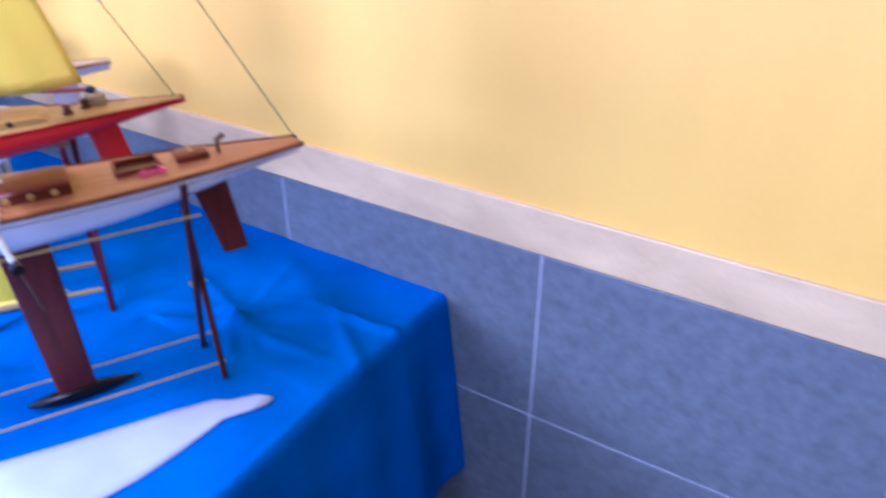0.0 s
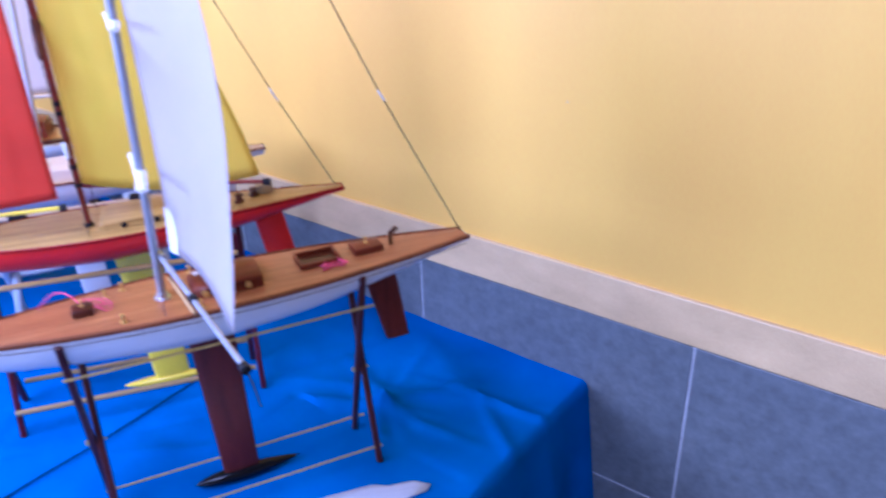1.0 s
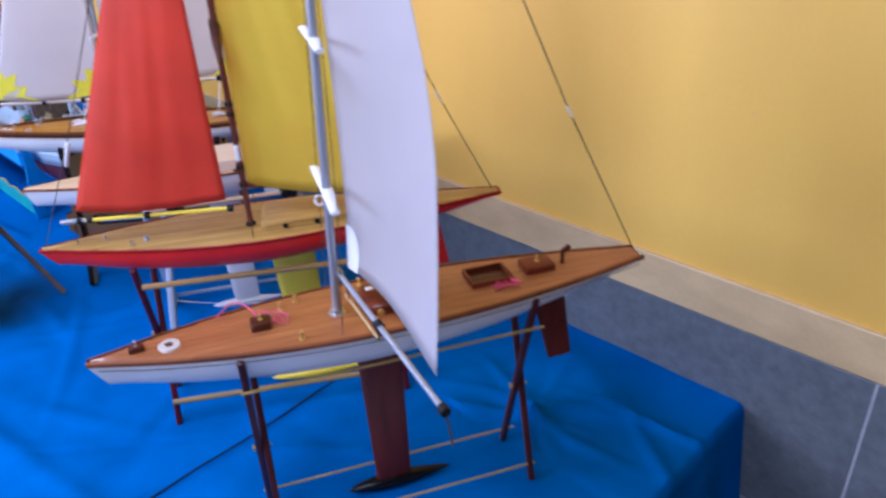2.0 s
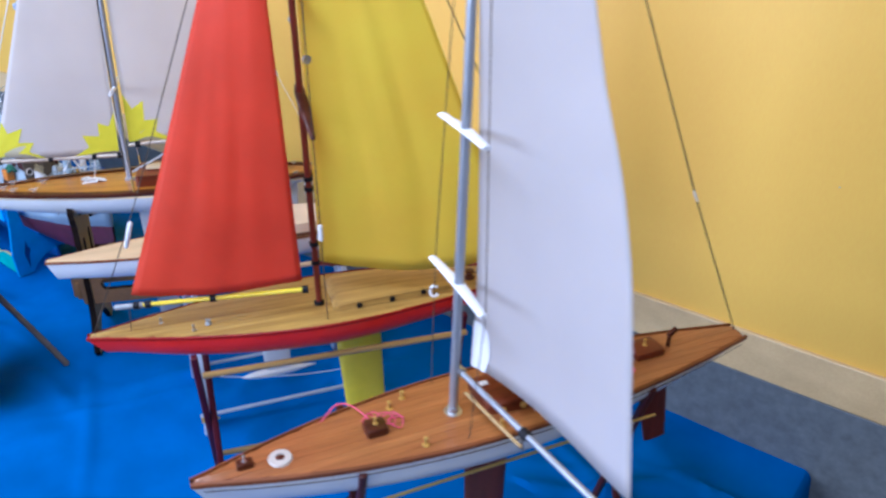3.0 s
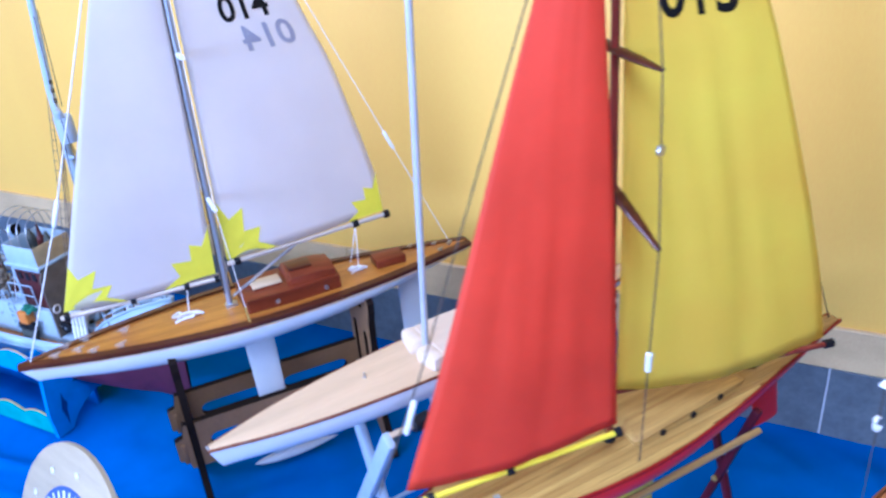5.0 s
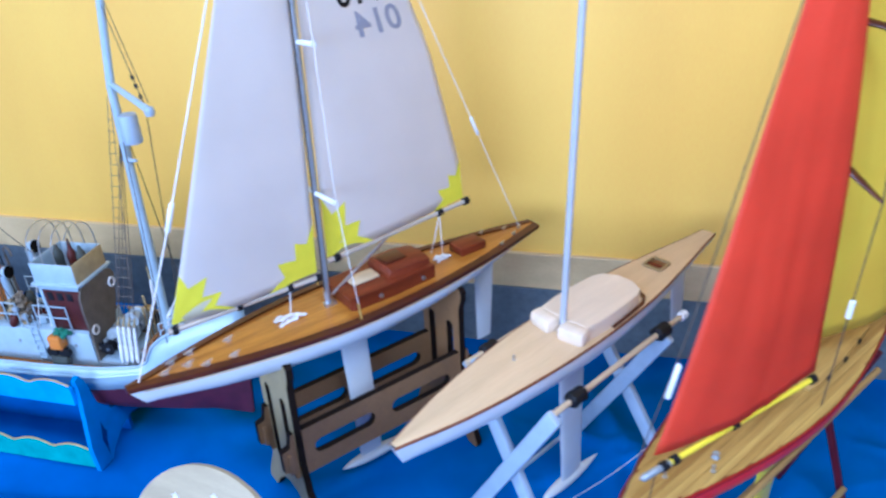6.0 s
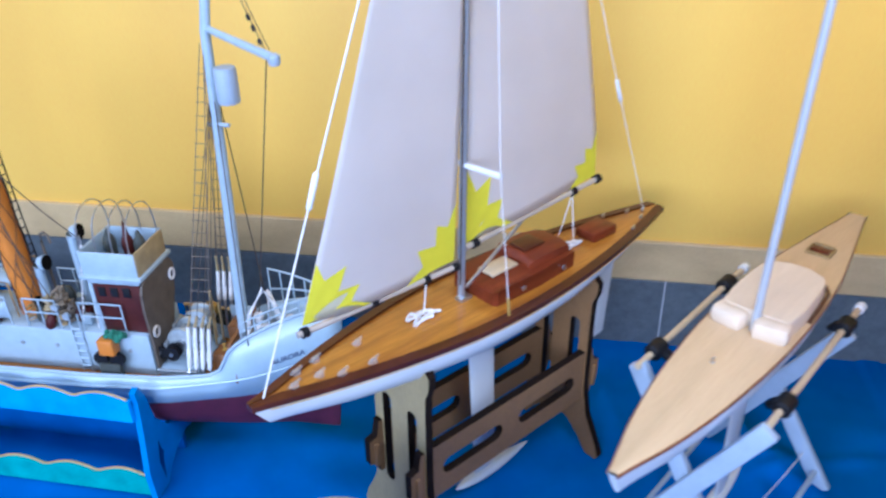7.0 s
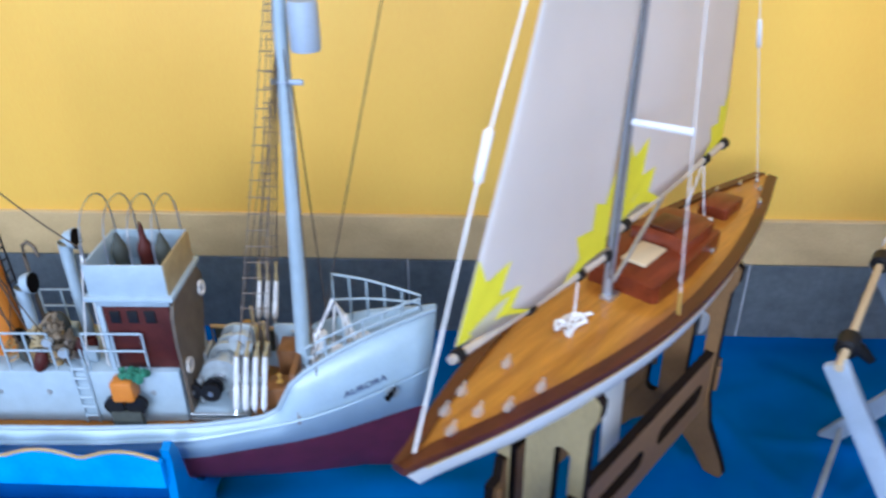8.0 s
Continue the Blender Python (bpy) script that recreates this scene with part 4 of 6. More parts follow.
x_stand(yacht_frame((-1.060, -0.835), (-0.617, -0.201), 1.116, 0, 1.043), 0.144, 0.548, -0.046, 0.056, -0.050, 0.056, -0.032, (TOP - 1.116) / 1.043, 0.0050, STAND_RED, ROD_WOOD, 0.006,
        [(-0.050, -0.064, DOWEL_GOLD, 0.0050), (0.058, -0.064, DOWEL_GOLD, 0.0050), (-0.046, -0.300, ROD_DULL, 0.0050), (0.052, -0.300, ROD_DULL, 0.0050)],
        "folding maroon stand with pale dowels under the red sloop", flat=1.1, over=-0.003)


# ---- unfinished yacht with bare plywood deck ----
def bare_yacht():
    m = yacht_frame((-1.331, -0.760), (-0.927, -0.121), 1.115, -0.5, 0.993)
    y = thing("model_yacht", m, "unfinished white model sloop with bare plywood deck and bare mast", "model boat", "model yachts")
    L = 0.762
    beam = [(-0.03, 0), (0, 0.004), (0.08, 0.028), (0.17, 0.044), (0.28, 0.055), (0.37, 0.058), (0.45, 0.056), (0.53, 0.050), (0.65, 0.031), (0.72, 0.018), (0.762, 0.012), (0.79, 0.01)]
    depth = [(-0.03, 0.035), (0, 0.036), (0.06, 0.041), (0.2, 0.050), (0.35, 0.056), (0.5, 0.048), (0.6, 0.036), (0.7, 0.022), (0.762, 0.016), (0.79, 0.014)]
    part("hull", hull_mesh(L, beam, depth, 0.4), WHITE_HULL, y, "white hull")
    part("deck", deck_mesh(L, beam, 0.0006, 0.002, 0.0012), PLY_DECK, y, "bare pale plywood deck")
    part("deck_edge", rim_mesh(L, beam, 0.0012, 0.0024, 0.0), EDGE_WOOD, y, "thin brown ply edge")
    part("keel", foil_mesh((0.330, 0.395, 0.0, -0.046), (0.345, 0.398, 0.004, -0.322), 0.010), WHITE_HULL, y, "white keel fin")
    part("bulb", bulb_mesh(0.295, 0.450, 0.005, -0.330, 0.011, 0.8), WHITE_HULL, y, "white bulb")
    part("rudder", foil_mesh((0.640, 0.690, 0, -0.024), (0.655, 0.692, 0.0, -0.150), 0.008), WHITE_HULL, y, "white rudder")
    # raised cabin top: one flat lid, two pale blocks before it with a gap for the mast
    bm = bmesh.new()
    half = [(0.340, 0.046), (0.385, 0.050), (0.430, 0.049), (0.470, 0.046), (0.487, 0.038), (0.499, 0.014)]
    out = half + [(x, -yy) for x, yy in half[::-1]]
    rings = [[(x + dx * (x < 0.36), yy * k, z - 0.026 * max(0, x - 0.36) * (z > 0.01)) for x, yy in out] for z, k, dx in ((0.002, 1.0, 0), (0.022, 0.98, 0), (0.025, 0.95, 0.002))]
    loft(bm, rings)
    part("cabin_top", bm, PLY_LIGHT, y, "flat raised plywood cabin top")
    for s in (1, -1):
        bm = bmesh.new()
        box(bm, (0.331, s * 0.0275, 0.0125), (0.028, 0.046, 0.025), 0.0075, pose(0, 0, 0, 0, 0, -10 * s))
        part("cabin_block", bm, PLY_LIGHT, y, "pale balsa block")
    part("cabin_edge", rod([(0.395, -0.0535, 0.004), (0.440, -0.052, 0.004), (0.478, -0.049, 0.004), (0.495, -0.040, 0.004), (0.507, -0.014, 0.004), (0.507, 0.014, 0.004), (0.495, 0.036, 0.004)], 0.0028, 6), DARK_WOOD, y, "dark edge strip")
    for c, sz in (((0.578, 0.002, 0.004), (0.004, 0.034, 0.007)), ((0.610, 0.002, 0.004), (0.004, 0.030, 0.007)), ((0.594, 0.018, 0.004), (0.028, 0.004, 0.007)), ((0.594, -0.014, 0.004), (0.028, 0.004, 0.007))):
        block(y, "hatch_coaming", c, sz, ROD_DULL, 0.001, "brown strip round the open hatch")
    block(y, "hatch_well", (0.594, 0.002, 0.0026), (0.028, 0.028, 0.002), FUNNEL_WOOD, 0.0003, "dark open hatch")
    block(y, "hatch_beam", (0.592, 0.003, 0.0048), (0.006, 0.028, 0.004), CABIN_WOOD, 0.0008)
    cleat(y, 0.235, 0.004, 0.003, "deck_eye", STEEL, 0.7)
    mast = part("mast", rod([(0.333, -0.005, 0.002), (0.355, -0.005, 0.32), (0.378, -0.005, 0.64), (0.400, -0.005, 0.95)], [0.0052, 0.0052, 0.0048, 0.0040], 10), MAST_GREY, y, "plain pale grey mast")
    # grey painted trestle with foam-sleeved rods
    st = thing("model_stand", m, "pale grey trestle stand with foam-sleeved rods under the bare sloop", "stand", "model stands")
    zf, zt = (TOP - 1.118) / 0.993, -0.046
    for x in (0.230, 0.512):
        for a, b, dx in ((-0.082, 0.100, -0.007), (0.102, -0.104, 0.007)):
            p, q = Vector((x + dx, a, zt + (-0.001 if x < 0.3 else -0.012))), Vector((x + dx, b, zf))
            d = (q - p).normalized()
            bm = bmesh.new()
            box(bm, (p + q) / 2, (0.0135, 0.026, (q - p).length), 0.0035, pose(0, 0, 0, math.degrees(math.atan2(d.y, -d.z)), 0, 0))
            bmesh.ops.bisect_plane(bm, geom=bm.verts[:] + bm.edges[:] + bm.faces[:], plane_co=(0, 0, zf), plane_no=(0, 0, -1), clear_outer=True)
            if x < 0.3:
                for v in bm.verts:
                    v.co.x -= 0.022 * (zt - v.co.z) / (zt - zf)
            part("leg", bm, STAND_GREY, st, "pale grey flat leg")
        bm = bmesh.new()
        lathe(bm, [(0.004, -0.009), (0.004, 0.009), (0.001, 0.0105)], 8, pose(x - (0.011 if x < 0.3 else 0), 0.003, (zt + zf) / 2 - 0.005, 0, 90, 0))
        part("pivot_bolt", bm, STEEL, st)
    for yy in (-0.077, 0.097):
        r = part("rod", rod([(0.226, yy, zt), (0.552, yy, zt)], 0.0048, 10), PALE_WOOD, st, "pale dowel")
        for x in (0.277, 0.494):
            part("foam_sleeve", rod([(x - 0.016, yy, zt), (x - 0.012, yy, zt), (x, yy, zt + 0.001), (x + 0.012, yy, zt), (x + 0.016, yy, zt)], [0.009, 0.0125, 0.0115, 0.0125, 0.009], 12), BLACK, r, "black foam sleeve")
            inner = yy * 0.72
            part("foam_tab", rod([(x + 0.004, yy, zt), (x + 0.006, (yy + inner) / 2, zt - 0.006), (x + 0.006, inner, zt - 0.016)], [0.009, 0.008, 0.005], 8), BLACK, r, "black foam tab against the hull")
        part("end_cap", rod([(0.548, yy, zt), (0.562, yy, zt)], 0.0075, 10), WHITE_PLASTIC, r)
    for yy in (-0.088, 0.082):
        part("lower_rod", rod([(0.206, yy, zf + 0.034), (0.520, yy, zf + 0.034)], 0.0042, 8), STAND_GREY, st)
    part("tie_cord", rod(sag((0.225, -0.05, zf + 0.10), (0.512, -0.065, zf + 0.06), 0.012), 0.0008, 5), CORD_WHITE, st)
    return y


bare_yacht()


# ---- varnished yacht with white sails and yellow patches ----
def teak_yacht():
    m = yacht_frame((-1.732, -0.736), (-1.251, -0.119), 1.127, 0.9, 1.0066)
    y = thing("model_yacht", m, "white model sloop with varnished teak deck and yellow-patched white sails", "model boat", "model yachts")
    L = 0.778
    beam = [(-0.03, 0), (0, 0.003), (0.055, 0.023), (0.12, 0.042), (0.18, 0.056), (0.25, 0.069), (0.32, 0.077), (0.40, 0.078), (0.5, 0.071), (0.6, 0.056), (0.7, 0.035), (0.778, 0.014), (0.80, 0.01)]
    depth = [(-0.03, 0.030), (0, 0.031), (0.06, 0.038), (0.2, 0.052), (0.35, 0.058), (0.5, 0.050), (0.6, 0.036), (0.7, 0.018), (0.778, 0.008), (0.80, 0.006)]
    part("hull", hull_mesh(L, beam, depth, 0.7), WHITE_HULL, y, "glossy white hull")
    for s in (1, -1):
        part("gold_line", rod([(x, s * (max(smooth_at(beam, x), 0.0025) + 0.0002), -0.0055) for x in np.linspace(0.02, L - 0.01, 40)], 0.0007, 5), BRASS, y, "thin gold sheer line")
    part("deck", deck_mesh(L, beam, 0.004, 0.003, 0.001), TEAK_DECK, y, "glossy orange teak deck")
    part("covering_board", rim_mesh(L, beam, 0.014, 0.0065, 0.0035), DARK_WOOD, y, "dark varnished covering board")
    part("keel", foil_mesh((0.335, 0.388, 0.0, -0.048), (0.345, 0.390, -0.008, -0.325), 0.010), WHITE_HULL, y, "white keel fin")
    part("bulb", bulb_mesh(0.305, 0.470, -0.008, -0.332, 0.012, 0.8), WHITE_HULL, y, "white bulb")
    part("rudder", foil_mesh((0.628, 0.676, 0, -0.028), (0.634, 0.668, 0.004, -0.205), 0.008), WHITE_HULL, y, "white rudder")
    # cabin: long trunk, raised aft part, cream skylight
    bm = bmesh.new()
    rings = [[(x, -w, 0.002), (x, -w, h), (x, 0, h * 1.12), (x, w, h), (x, w, 0.002)] for x, w, h in ((0.346, 0.038, 0.022), (0.352, 0.043, 0.026), (0.43, 0.045, 0.028), (0.512, 0.040, 0.027))]
    loft(bm, rings)
    cabin = part("cabin", bm, CABIN_WOOD, y, "dark mahogany cabin trunk")
    bm = bmesh.new()
    rings = [[(x, -w, 0.022), (x, -w, h), (x, -w * 0.5, h * 1.1), (x, w * 0.5, h * 1.1), (x, w, h), (x, w, 0.022)] for x, w, h in ((0.424, 0.031, 0.034), (0.430, 0.035, 0.041), (0.475, 0.035, 0.042), (0.508, 0.032, 0.038))]
    loft(bm, rings)
    part("doghouse", bm, CABIN_WOOD, cabin, "raised mahogany doghouse")
    block(cabin, "skylight", (0.392, -0.002, 0.0325), (0.050, 0.030, 0.004), PALE_WOOD, 0.001, "cream skylight panel")
    block(cabin, "slide", (0.452, 0.0, 0.0475), (0.040, 0.032, 0.004), DARK_WOOD, 0.001)
    for s in (1, -1):
        for x in (0.40, 0.485):
            bm = bmesh.new()
            lathe(bm, [(0.004, 0), (0.004, 0.002), (0.0026, 0.0024)], 12, pose(x, s * 0.0435, 0.013, -90 * s, 0, 0))
            part("porthole", bm, STEEL, cabin, "steel porthole")
    block(y, "hatch", (0.617, 0.002, 0.010), (0.056, 0.038, 0.017), CABIN_WOOD, 0.002, "small mahogany hatch")
    base, top = (0.328, 0.005, 0.0), (0.345, 0.005, 0.99)
    at_mast = lambda z: Vector(base).lerp(Vector(top), z / 0.99)
    mast = part("mast", rod([at_mast(z) for z in (0.0, 0.3, 0.65, 0.99)], [0.0052, 0.0052, 0.0045, 0.003], 10), ALLOY, y, "grey alloy mast")
    bm = bmesh.new()
    box(bm, (0.330, 0.002, 0.006), (0.020, 0.014, 0.006), 0.001)
    part("mast_step", bm, STEEL, mast)
    line(y, [at_mast(0.03) + Vector((-0.006, -0.004, 0)), at_mast(0.55) + Vector((-0.0055, -0.003, 0))], CORD_DARK, 0.0012, "halyard")
    ja, jb = Vector((0.077, 0.012, 0.057)), Vector((0.322, 0.006, 0.058))
    jboom = part("jib_boom", rod([ja, jb], 0.0042, 10), PALE_SPAR, y, "pale jib boom")
    for f in (0.04, 0.44, 0.78, 0.98):
        clamp(jboom, ja.lerp(jb, f), jb, 0.0068, 0.008)
    part("foot_rod", rod([ja.lerp(jb, 0.20) + Vector((0, 0, 0.0072)), ja.lerp(jb, 1.0) + Vector((0, 0, 0.0072))], 0.0022, 8), ROD_DARK, jboom, "dark thin rod along the sail's foot")
    ma, mb = Vector((0.338, 0.008, 0.078)), Vector((0.633, 0.018, 0.090))
    boom = part("boom", rod([ma, mb], 0.0042, 10), PALE_SPAR, y, "pale boom")
    for f in (0.06, 0.78, 0.985):
        clamp(boom, ma.lerp(mb, f), mb, 0.0070, 0.010)
    part("kicking_strap", rod([(0.336, 0.003, 0.020), ma.lerp(mb, 0.42)], 0.0026, 8), STEEL, y, "steel strut under the boom")
    for z, half in ((0.200, 0.066), (0.425, 0.050)):
        p = at_mast(z)
        part("spreader", rod([p + Vector((0, half, 0.004)), p, p + Vector((0, -half, 0.004))], [0.0040, 0.0036, 0.0040], 8), WHITE_PLASTIC, mast, "white spreader")
    for s in (1, -1):
        foot = Vector((0.345, 0.070 * s, 0.004))
        t1, t2 = at_mast(0.204) + Vector((0, 0.065 * s, 0)), at_mast(0.429) + Vector((0, 0.049 * s, 0))
        line(y, [foot, t1, t2, at_mast(0.93)], CORD_WHITE, 0.0007, "shroud")
        part("shroud_fitting", rod([foot, foot.lerp(t1, 0.14)], 0.0018, 8), BRASS, y)
    line(y, [(0.018, 0, 0.004), (0.117, 0.014, 0.226), at_mast(0.80)], CORD_WHITE, 0.0013, "forestay")
    sleeve(y, (0.109, 0.013, 0.206), (0.125, 0.015, 0.246), 0.0038, WHITE_PLASTIC)
    line(y, [(0.742, 0, 0.006), (0.643, 0.004, 0.230), at_mast(0.90)], CORD_WHITE, 0.0007, "backstay")
    sleeve(y, (0.651, 0.004, 0.212), (0.635, 0.004, 0.248), 0.0030, WHITE_PLASTIC)
    # sails
    jat = sail_surface([Vector((0.084, 0.013, 0.067)).lerp(Vector((0.338, 0.005, 0.80)), f) for f in np.linspace(0, 1, 24)],
                       leech_line([(0.066, 0.317, 0.006), (0.24, 0.324, 0.006), (0.42, 0.330, 0.006), (0.80, 0.340, 0.005)]), 0.03, 0.004, (0, -1, 0))
    jib = sail("jib", jat, WHITE_SAIL, y, "white jib with yellow corner patches")
    patch(jat, 0.0, 0.0, 0.40, 0.10, YELLOW_PATCH, jib, 0, 90, 3)
    patch(jat, 1.0, 0.0, 0.36, 0.115, YELLOW_PATCH, jib, 90, 180, 3)
    at = sail_surface([at_mast(z) + Vector((0.010, 0.006, 0)) for z in np.linspace(0.084, 0.95, 24)],
                      leech_line([(0.098, 0.623, 0.017), (0.16, 0.620, 0.017), (0.26, 0.594, 0.016), (0.38, 0.562, 0.015), (0.455, 0.530, 0.014), (0.70, 0.450, 0.010), (0.95, 0.358, 0.005)]), 0.03, 0.0, (0, -1, 0))
    main = sail("mainsail", at, WHITE_SAIL, y, "white mainsail with black number and yellow patches")
    patch(at, 0.0, 0.0, 0.30, 0.12, YELLOW_PATCH, main, 0, 90, 3)
    patch(at, 1.0, 0.0, 0.24, 0.085, YELLOW_PATCH, main, 90, 180, 3)
    lettering("014", 0.038, lambda a, b: at(0.54 + a / 0.19, 0.448 + b / 0.87, 0.0012), NUMBER_BLACK, main, "sail_number", "black number", 0.0010)
    # Show-through of the far side's number, laid on the near face in grey.
    lettering("014", 0.038, lambda a, b: at(0.65 + a / 0.19, 0.394 + b / 0.87, 0.0012), NUMBER_FAINT, main, "sail_number", "faint mirrored number put on the near face as show-through", 0.0010, mirror=True)
    # deck gear
    for x, yy in ((0.055, -0.008), (0.100, 0.018), (0.110, -0.026), (0.070, 0.012), (0.150, -0.032), (0.158, 0.012), (0.088, -0.010), (0.740, 0.0), (0.715, 0.014), (0.715, -0.014), (0.672, 0.030), (0.672, -0.030)):
        bm = bmesh.new()
        k = 1.5 if x < 0.3 else 1.0
        box(bm, (x, yy, 0.0042 + 0.0025 * k), (0.006 * k, 0.0045 * k, 0.005 * k), 0.001)
        tube(bm, [(x - 0.006 * k, yy - 0.002 * k, 0.004 + 0.0048 * k), (x + 0.006 * k, yy + 0.002 * k, 0.004 + 0.0048 * k)], 0.0014 * k, 6)
        part("cleat", bm, CLEAR if x < 0.3 else STEEL, y, "clear plastic cleat" if x < 0.3 else "steel cleat")
    for (x, yy, k) in ((0.258, 0.004, 0.95), (0.556, 0.000, 0.55)):
        pts = [(x + k * 0.021 * math.sin(2 * a) + 0.005 * math.sin(7 * a), yy + k * 0.009 * math.sin(a) + 0.003 * math.cos(9 * a), 0.0075 + 0.003 * math.cos(3 * a)) for a in np.linspace(0, 4 * math.pi, 60)]
        part("cord_coil", rod(pts, 0.0021, 6), CORD_WHITE, y, "knot of white cord on the deck")
    line(y, sag((0.260, 0.004, 0.008), ja.lerp(jb, 0.78), 0.002), CORD_WHITE, 0.0011, "sheet")
    line(y, sag((0.558, -0.002, 0.008), ma.lerp(mb, 0.78), 0.004), CORD_WHITE, 0.0008, "sheet")
    line(y, sag((0.552, 0.026, 0.008), ma.lerp(mb, 0.78), 0.004), CORD_WHITE, 0.0008, "sheet")
    # interlocking plywood stand
    st = thing("model_stand", m, "interlocking laser-cut plywood stand with slotted rails", "stand", "model stands")
    zf = (TOP - 1.120) / 1.0066

    def end_frame(x, mat):
        half = [(0.020, -0.062), (0.030, -0.045), (0.042, -0.030), (0.056, -0.026), (0.064, -0.034), (0.063, -0.052), (0.056, -0.070), (0.055, -0.110), (0.055, -0.235), (0.064, -0.285), (0.088, zf + 0.030), (0.096, zf + 0.008), (0.092, zf)]
        tail = [(0.070, zf), (0.048, zf + 0.030), (0.024, zf + 0.052), (0.0, zf + 0.058)]
        pts = half + tail
        out = pts + [(-a, b) for a, b in pts[::-1][1:]]
        bm = bmesh.new()
        slot = [[(s * (0.027 + 0.010 * math.cos(a)), (-0.118 if math.sin(a) >= 0 else -0.258) + 0.010 * math.sin(a)) for a in np.linspace(0.001, 2 * math.pi + 0.001, 17)[:-1]] for s in (1, -1)]
        slab(bm, out, 0.0125, pose(x, 0, 0, 0, 0, 90), holes=slot)
        frame_part = part("end_frame", bm, mat, st, "cut plywood end frame", smooth=False)
        frame_part.data.materials.append(CHAR)
        for p in frame_part.data.polygons:
            if abs(p.normal.x) < 0.5:
                p.material_index = 1

    # Fore frame takes the lit ply colour, rear frame the shaded one.
    for x, mat in ((0.215, PLY_LIT), (0.552, PLY_SHADED)):
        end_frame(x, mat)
    for yy in (-0.046, 0.046):
        bm = bmesh.new()
        out = [(0.184, -0.246), (0.184, -0.204), (0.198, -0.200), (0.202, -0.175), (0.565, -0.175), (0.569, -0.200), (0.583, -0.204), (0.583, -0.246), (0.569, -0.250), (0.565, -0.268), (0.202, -0.268), (0.198, -0.250)]
        slab(bm, out, 0.0125, pose(0, yy, 0.011), holes=[stadium(0.300, -0.222, 0.045, 0.014), stadium(0.458, -0.222, 0.050, 0.014)])
        r = part("rail", bm, PLY_SHADED, st, "slotted plywood rail", smooth=False)
        r.data.materials.append(CHAR)
        for p in r.data.polygons:
            if abs(p.normal.y) < 0.5:
                p.material_index = 1
        for x in (0.205, 0.562):
            block(st, "wedge", (x - 0.010 if x < 0.3 else x + 0.010, yy, -0.221), (0.007, 0.020, 0.040), PLY_SHADED, 0.001)
    return y


teak_yacht()


# ---- trawler, in its own frame: x forward with the bow at 0, z up from the deck ----
def trawler():
    t = thing("model_trawler", pose(-1.720, -0.432, 0.945, 0, 0, 1.5), "white and maroon model fishing trawler with orange funnel and detailed deck", "model boat")
    LEN = 1.06
    beam = [(-LEN - 0.1, 0.03), (-LEN, 0.045), (-0.95, 0.072), (-0.7, 0.082), (-0.4, 0.082), (-0.28, 0.076), (-0.17, 0.054), (-0.08, 0.027), (-0.02, 0.008), (0.0, 0.003), (0.1, 0.003)]
    wl = [(-LEN - 0.1, -0.03), (-0.6, -0.040), (-0.3, -0.036), (-0.12, -0.024), (0.0, -0.008), (0.1, -0.008)]
    top = [(-LEN - 0.1, 0.06), (-0.9, 0.026), (-0.7, 0.019), (-0.212, 0.019), (-0.196, 0.022), (-0.186, 0.030), (-0.180, 0.044), (-0.174, 0.058), (-0.164, 0.070), (-0.148, 0.081), (-0.120, 0.095), (-0.08, 0.112), (0.0, 0.136), (0.1, 0.14)]
    xs = sorted(set([-LEN + LEN * i / 46 for i in range(47)] + [-0.196, -0.191, -0.186, -0.183, -0.180, -0.177, -0.174, -0.169, -0.164, -0.156, -0.148]))
    rake = lambda x, z: x - max(0.0, 1 + x / 0.14) * (0.136 - z) * 0.10 if x > -0.14 else x
    up, lo = [], []
    for x in xs:
        b, w, h = curve_at(beam, x), curve_at(wl, x), curve_at(top, x)
        prof = [(b, h), (b * 0.99, h * 0.5 + w * 0.5), (b * 0.95, w)]
        up.append([(rake(x, z), yy, z) for yy, z in prof] + [(rake(x, z), -yy, z) for yy, z in prof[::-1]])
        bot = [(b * 0.95, w), (b * 0.88, (w - 0.11) / 2 + 0.005), (b * 0.55, -0.100), (0.004, -0.112)]
        lo.append([(rake(x, z), yy, z) for yy, z in bot] + [(rake(x, z), -yy, z) for yy, z in bot[::-1]])
    for rings, mat, name, label in ((up, HULL_BLUE_WHITE, "upper_hull", "white upper hull"), (lo, MAROON, "underbody", "maroon underbody")):
        bm = bmesh.new()
        vs = [[bm.verts.new(p) for p in r] for r in rings]
        half = len(vs[0]) // 2
        for a, b in zip(vs, vs[1:]):
            for i in range(len(a) - 1):
                if name == "upper_hull" and i == half - 1:
                    continue
                bm.faces.new((a[i], a[i + 1], b[i + 1], b[i]))
        bm.faces.new(vs[0])
        ob = part(name, bm, mat, t, label)
        if name == "upper_hull":
            sol = ob.modifiers.new("thick", "SOLIDIFY")
            sol.thickness, sol.offset = 0.003, -1
    for s in (1, -1):
        bm = bmesh.new()
        tube(bm, [(x, s * (curve_at(beam, x) + 0.0015), curve_at(wl, x) + 0.034 + 0.03 * max(0.0, 1 + x / 0.2) ** 2) for x in np.linspace(-1.0, -0.012, 44)], [0.0030] * 34 + [0.0026, 0.0022, 0.0020, 0.0018, 0.0016, 0.0014, 0.0012, 0.0010, 0.0008, 0.0006], 6)
        part("rubbing_strake", bm, HULL_BLUE_WHITE, t)
        tube_pts = [(rake(x, curve_at(top, x)), s * curve_at(beam, x), curve_at(top, x)) for x in np.linspace(-1.0, -0.001, 60)]
